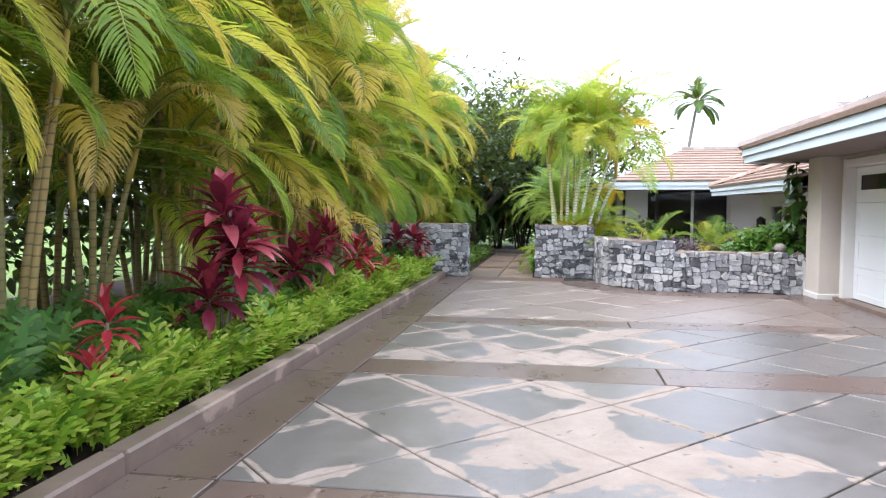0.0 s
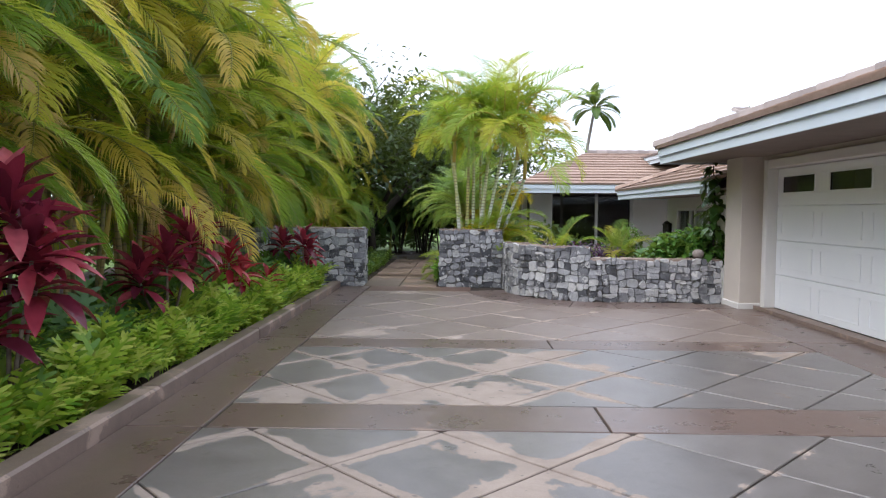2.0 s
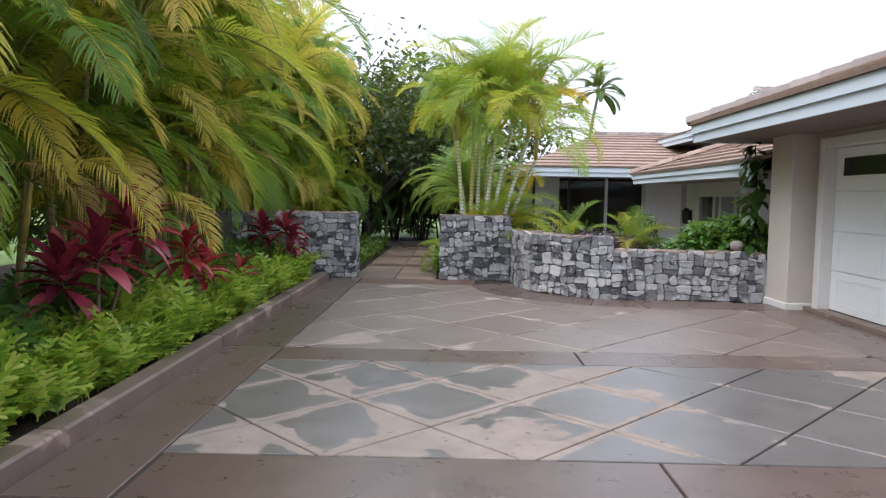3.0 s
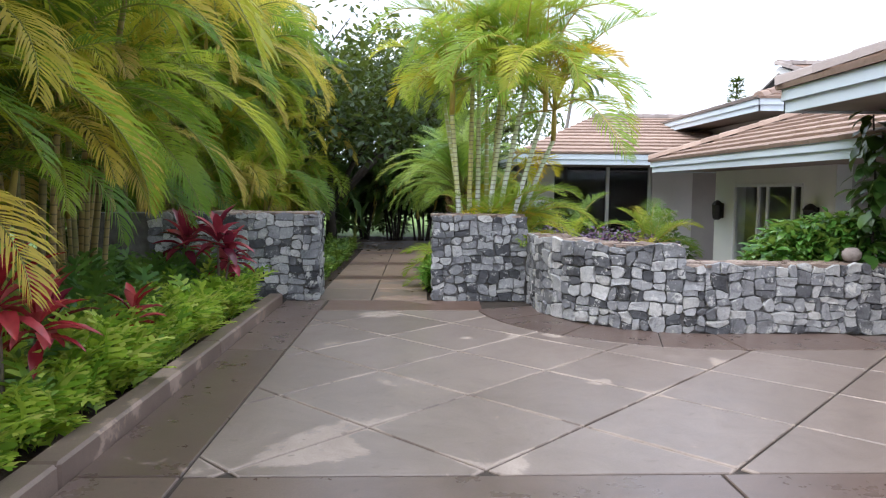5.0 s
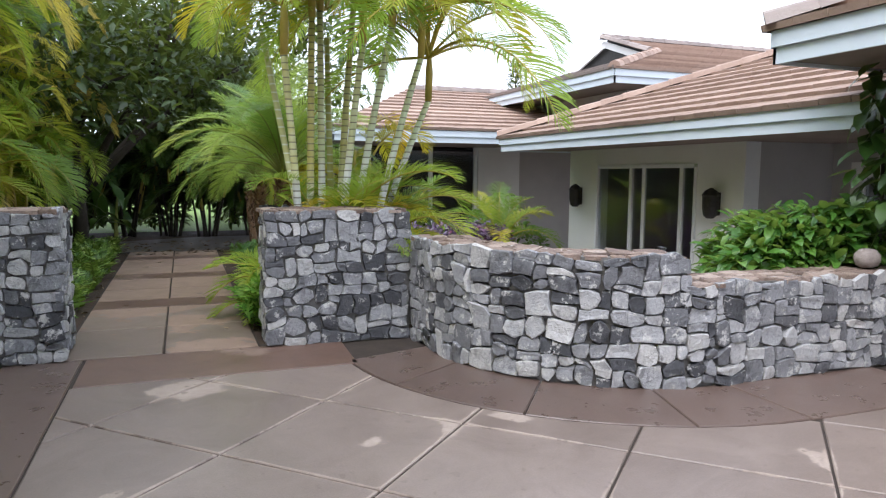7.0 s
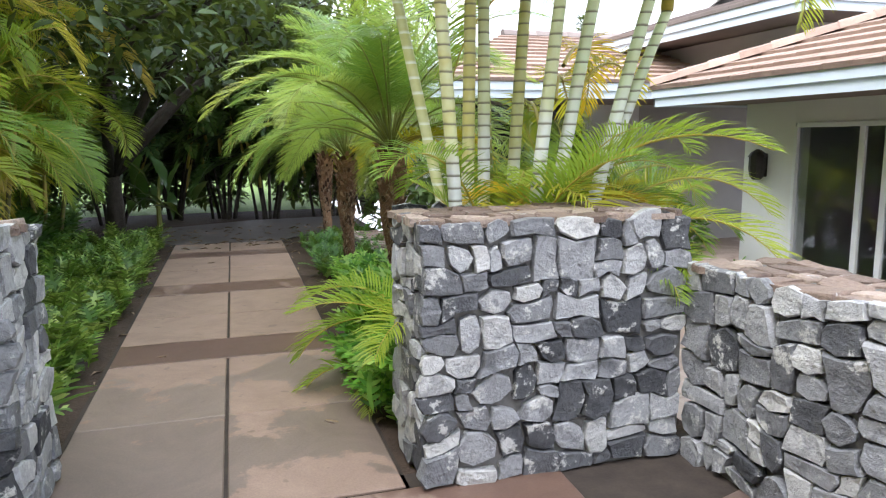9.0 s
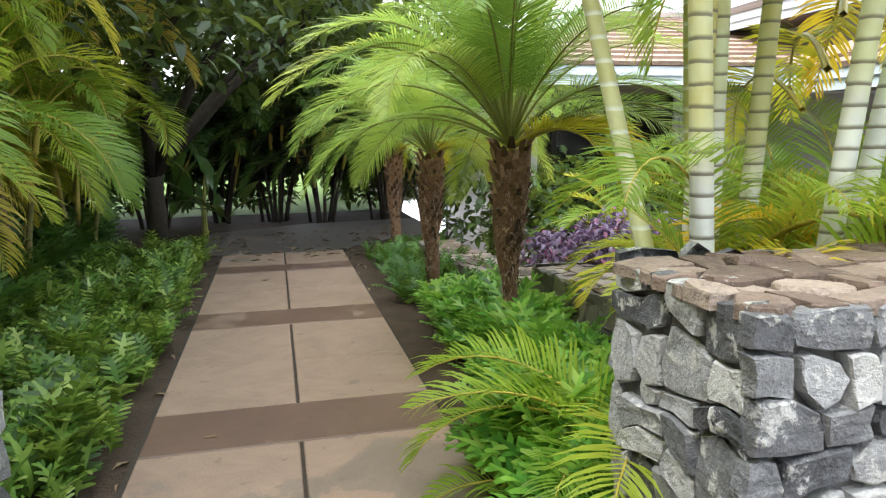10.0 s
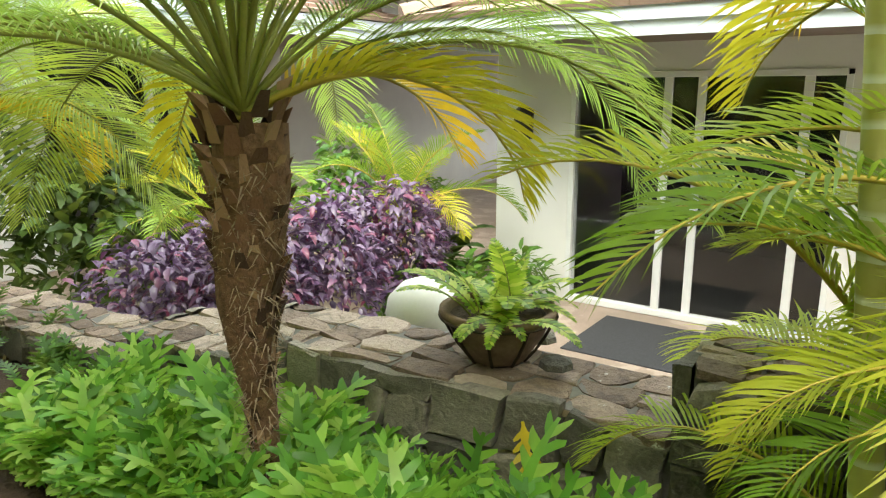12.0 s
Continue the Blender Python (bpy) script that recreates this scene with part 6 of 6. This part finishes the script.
# broad-leaved plant by the bend
hel = thing("heliconia", "upright broad-leaved plant with pale green leaves", "plant", (-2.55, 24.9, -0.03))
hl = mesh_of("leaf", *ti_leaf(0.8, 0.2), m_vine, True)
for i in range(22):
    bx, by = rng.uniform(-0.6, 0.6), rng.uniform(-0.3, 0.3)
    part("leaf", hl, hel, leaf_pose((bx, by, rng.uniform(0.2, 0.8)), rng.uniform(0, 360), rng.uniform(-75, -20), rng.uniform(0.7, 1.1)))
part("stalk", mesh_of("stalk", *tube([(0, 0, 0), (0, 0, 0.5), (0.05, 0, 1.0)], [0.05, 0.035, 0.02], 7), m_rachis), hel)

# coconut palm and a pine far off
coco_set = [frond_mesh("frond", pinnate(900 + i, length=3.2, elev=e, bendy=b, pairs=34, leaf=0.8, width=0.09, vee=6, droop=0.7, stalk=0.04), m_darkfrond, m_rachis) for i, (e, b) in enumerate(((80, 70), (55, 90), (35, 95), (12, 90), (-10, 70)))]
rng = random.Random(95)
coco = thing("coconut_palm", "tall slender coconut palm far behind the roof", "palm", (9.2, 55.5, -0.03))
cp = [(1.15 * (k / 10) ** 1.6, 0, 9.6 * k / 10) for k in range(11)]
part("trunk", mesh_of("trunk", *tube(cp, [0.19 - 0.009 * k for k in range(11)], 9), m_coco, True), coco)
for i in range(19):
    part("frond", coco_set[min(4, int(i / 19 * 5))], coco, Matrix.Translation(cp[-1]) @ pose(0, 0, 0, rng.uniform(-8, 8), 0, i * 137.5) @ Matrix.Diagonal((0.8,) * 3 + (1,)))
pine = thing("pine_tree", "slender tiered pine far behind the roofs", "tree", (24.0, 60, -2.0))
part("trunk", mesh_of("trunk", *tube([(0, 0, 0), (0, 0, 6), (0, 0, 12.6)], [0.22, 0.14, 0.02], 8), m_bark), pine)
ps = []
for k in range(22):
    z = 3 + 9.4 * k / 22
    R = 1.9 * (1 - k / 23) + 0.15
    for b in range(7):
        a = b * 0.9 + k
        for j in range(9):
            t = (j + 1) / 9
            ps.append(leaf_pose((R * t * math.cos(a), R * t * math.sin(a), z + 0.25 * t), math.degrees(a) + rng.uniform(-40, 40), rng.uniform(-50, 10), 2.2))
part("crown", scatter("crown", simple_leaf(0.22, 0.06), ps, [m_backleaf]), pine)


# ---- small things ----
def lathe(profile, sides=28):
    vs, fs = [], []
    for r, z in profile:
        for k in range(sides):
            a = 2 * math.pi * k / sides
            vs.append((r * math.cos(a), r * math.sin(a), z))
    for i in range(len(profile) - 1):
        for k in range(sides):
            j = (k + 1) % sides
            fs.append((i * sides + k, i * sides + j, (i + 1) * sides + j, (i + 1) * sides + k))
    fs.append(tuple(range(sides))[::-1])
    fs.append(tuple((len(profile) - 1) * sides + k for k in range(sides)))
    return vs, fs


pot = thing("plant_pot", "weathered terracotta bowl in an iron cradle on the low wall", "plant pot", (0.88, 17.6, GW_H - 0.014))
part("bowl", mesh_of("bowl", *lathe([(0.11, 0), (0.125, 0.01), (0.19, 0.12), (0.225, 0.20), (0.245, 0.205), (0.245, 0.232), (0.215, 0.232), (0.20, 0.19)]), m_terra, True), pot)
part("soil", mesh_of("soil", *lathe([(0.20, 0.18), (0.20, 0.2)]), m_soil), pot)
for k in range(9):
    a = k * 40
    part("iron_rib", mesh_of("iron_rib", *tube([(0.118, 0, 0.0), (0.165, 0, 0.06), (0.205, 0, 0.13), (0.238, 0, 0.2)], [0.007] * 4, 6), m_iron), pot, pose(0, 0, 0, 0, 0, a))
part("iron_ring", mesh_of("iron_ring", *tube([(0.243 * math.cos(t * 0.2244), 0.243 * math.sin(t * 0.2244), 0.2) for t in range(29)], [0.007] * 29, 6, False), m_iron), pot)
pot.scale = (0.93, 0.93, 0.88)
rng = random.Random(99)
pf = [frond_mesh("fern_leaf", pinnate(600 + i, length=0.42, elev=e, bendy=b, pairs=22, leaf=0.07, width=0.02, vee=8, droop=0.2, start=0.1, sweep=75, stalk=0.004), m_fern, m_rachis) for i, (e, b) in enumerate(((78, 50), (55, 70), (35, 80)))]
potfern = thing("potted_fern", "bright green sword fern growing in the bowl", "fern", (0.88, 17.6, GW_H + 0.14))
for i in range(26):
    part("leaf", pf[0 if i < 5 else 1 + i % 2], potfern, pose(rng.uniform(-0.09, 0.09), rng.uniform(-0.09, 0.09), 0, 0, 0, i * 137.5) @ Matrix.Diagonal((rng.uniform(0.6, 1.05),) * 3 + (1,)))
loose = mesh_of("loose_stone", *lathe([(0.03, 0), (0.065, 0.012), (0.06, 0.035), (0.03, 0.05)], 7), m_stonebrown)
for sx, sy, sr in ((0.84, 17.33, 20), (1.06, 17.5, 70)):
    tagged(part("loose_stone", loose, None, pose(sx, sy, GW_H + 0.01, 0, 0, sr)), "loose brown stone lying on the wall top", "stone")
globe = tagged(part("ceramic_globe", mesh_of("ceramic_globe", *lathe([(0.05, 0.0), (0.13, 0.04), (0.185, 0.11), (0.2, 0.19), (0.185, 0.27), (0.12, 0.34), (0.04, 0.37)]), m_ceramic, True), None, pose(1.36, 18.30, 0.22)), "glossy white ceramic globe behind the low wall", "ornament")
box("globe_stand", (1.26, 18.20, FLOOR_H), (1.46, 18.40, 0.222), m_stonebrown, None)
tagged(bpy.data.objects["globe_stand"], "brown stone stand under the white globe", "stand")
ball = tagged(part("stone_ball", mesh_of("stone_ball", *lathe([(0.04, 0.0), (0.08, 0.02), (0.10, 0.065), (0.096, 0.112), (0.06, 0.152), (0.025, 0.16), (0.022, 0.14)], 20), m_ball, True), None, pose(4.05, 12.84, LOW_H + 0.005)), "round pitted stone bowl on the low wall", "ornament")
tagged(box("door_mat", (HX - 1.45, 17.75, FLOOR_H), (HX - 0.3, 18.9, FLOOR_H + 0.015), m_mat, None, 0.006), "dark ribbed rubber mat before the sliding door", "mat")
for ly in (20.05, 16.48):
    lamp = thing("wall_lamp", "dark bronze lantern sconce on the house wall", "lamp", (HX, ly, 1.12), 0, "wall lamps")
    part("back_plate", box_bm((-0.03, -0.07, -0.16), (0.0, 0.07, 0.16), 0.01), lamp, None, "", m_bronze)
    part("body", mesh_of("body", *lathe([(0.05, -0.2), (0.09, -0.16), (0.11, -0.05), (0.11, 0.1), (0.125, 0.12), (0.08, 0.18), (0.02, 0.22)], 8), m_bronze), lamp, pose(-0.12, 0, 0))
# leaf litter on the path
rng = random.Random(103)
ps = [leaf_pose((rng.uniform(-2.4, 0.6), rng.uniform(22.4, 25.0), 0.008), rng.uniform(0, 360), rng.uniform(-4, 4), rng.uniform(0.6, 1.6)) for i in range(150)]
ps += [leaf_pose((rng.uniform(-5, 0.8), rng.uniform(15.5, 25.5), -0.02), rng.uniform(0, 360), rng.uniform(-12, 12), rng.uniform(0.5, 1.4)) for i in range(900)]
tagged(part("leaf_litter", scatter("leaf_litter", simple_leaf(0.12, 0.025), ps, [m_twig])), "dry brown fallen leaflets on soil and path", "leaf litter", "", "stuff")

# a yellowed fern leaf hanging before the garden wall
dead = tagged(part("fern_leaf", mesh_of("fern_leaf", *lobed(3, 0.26, 7, 0.04), m_yellow, True), None, pose(0.57, 17.32, 0.42, 0, 75, 215)), "single yellowed fern leaf hanging at the garden wall", "leaf")
# a toy car left by the sliding door
m_toy = plain("red_toy_paint", (0.42, 0.03, 0.03), (0.55, 0.05, 0.045), 10, 0.35)
toy = thing("toy_car", "small red toy car on the court floor by the white wall", "toy", (5.1, 19.7, FLOOR_H), 35)
part("body", box_bm((-0.11, -0.05, 0.03), (0.11, 0.05, 0.075), 0.012), toy, None, "", m_toy)
part("cabin", box_bm((-0.06, -0.042, 0.075), (0.05, 0.042, 0.115), 0.014), toy, None, "dark cabin", m_tint)
wheel = mesh_of("wheel", *tube([(0, -0.012, 0), (0, 0.012, 0)], [0.03, 0.03], 12), m_mat)
for wx in (-0.065, 0.065):
    for wy in (-0.052, 0.052):
        part("wheel", wheel, toy, pose(wx, wy, 0.03))

# strap-leaved tuft by the path behind the stone wall
rng = random.Random(131)
strap_plant = thing("strap_plant", "tuft of long dark strap leaves by the path", "plant", (-2.62, 15.75, -0.03))
strap = mesh_of("leaf", *ti_leaf(0.75, 0.022), m_ferndark, True)
for i in range(70):
    part("leaf", strap, strap_plant, leaf_pose((rng.uniform(-0.2, 0.2), rng.uniform(-0.25, 0.35), 0.0), rng.uniform(0, 360), rng.uniform(-80, -35), rng.uniform(0.7, 1.15), rng.uniform(-10, 10)))
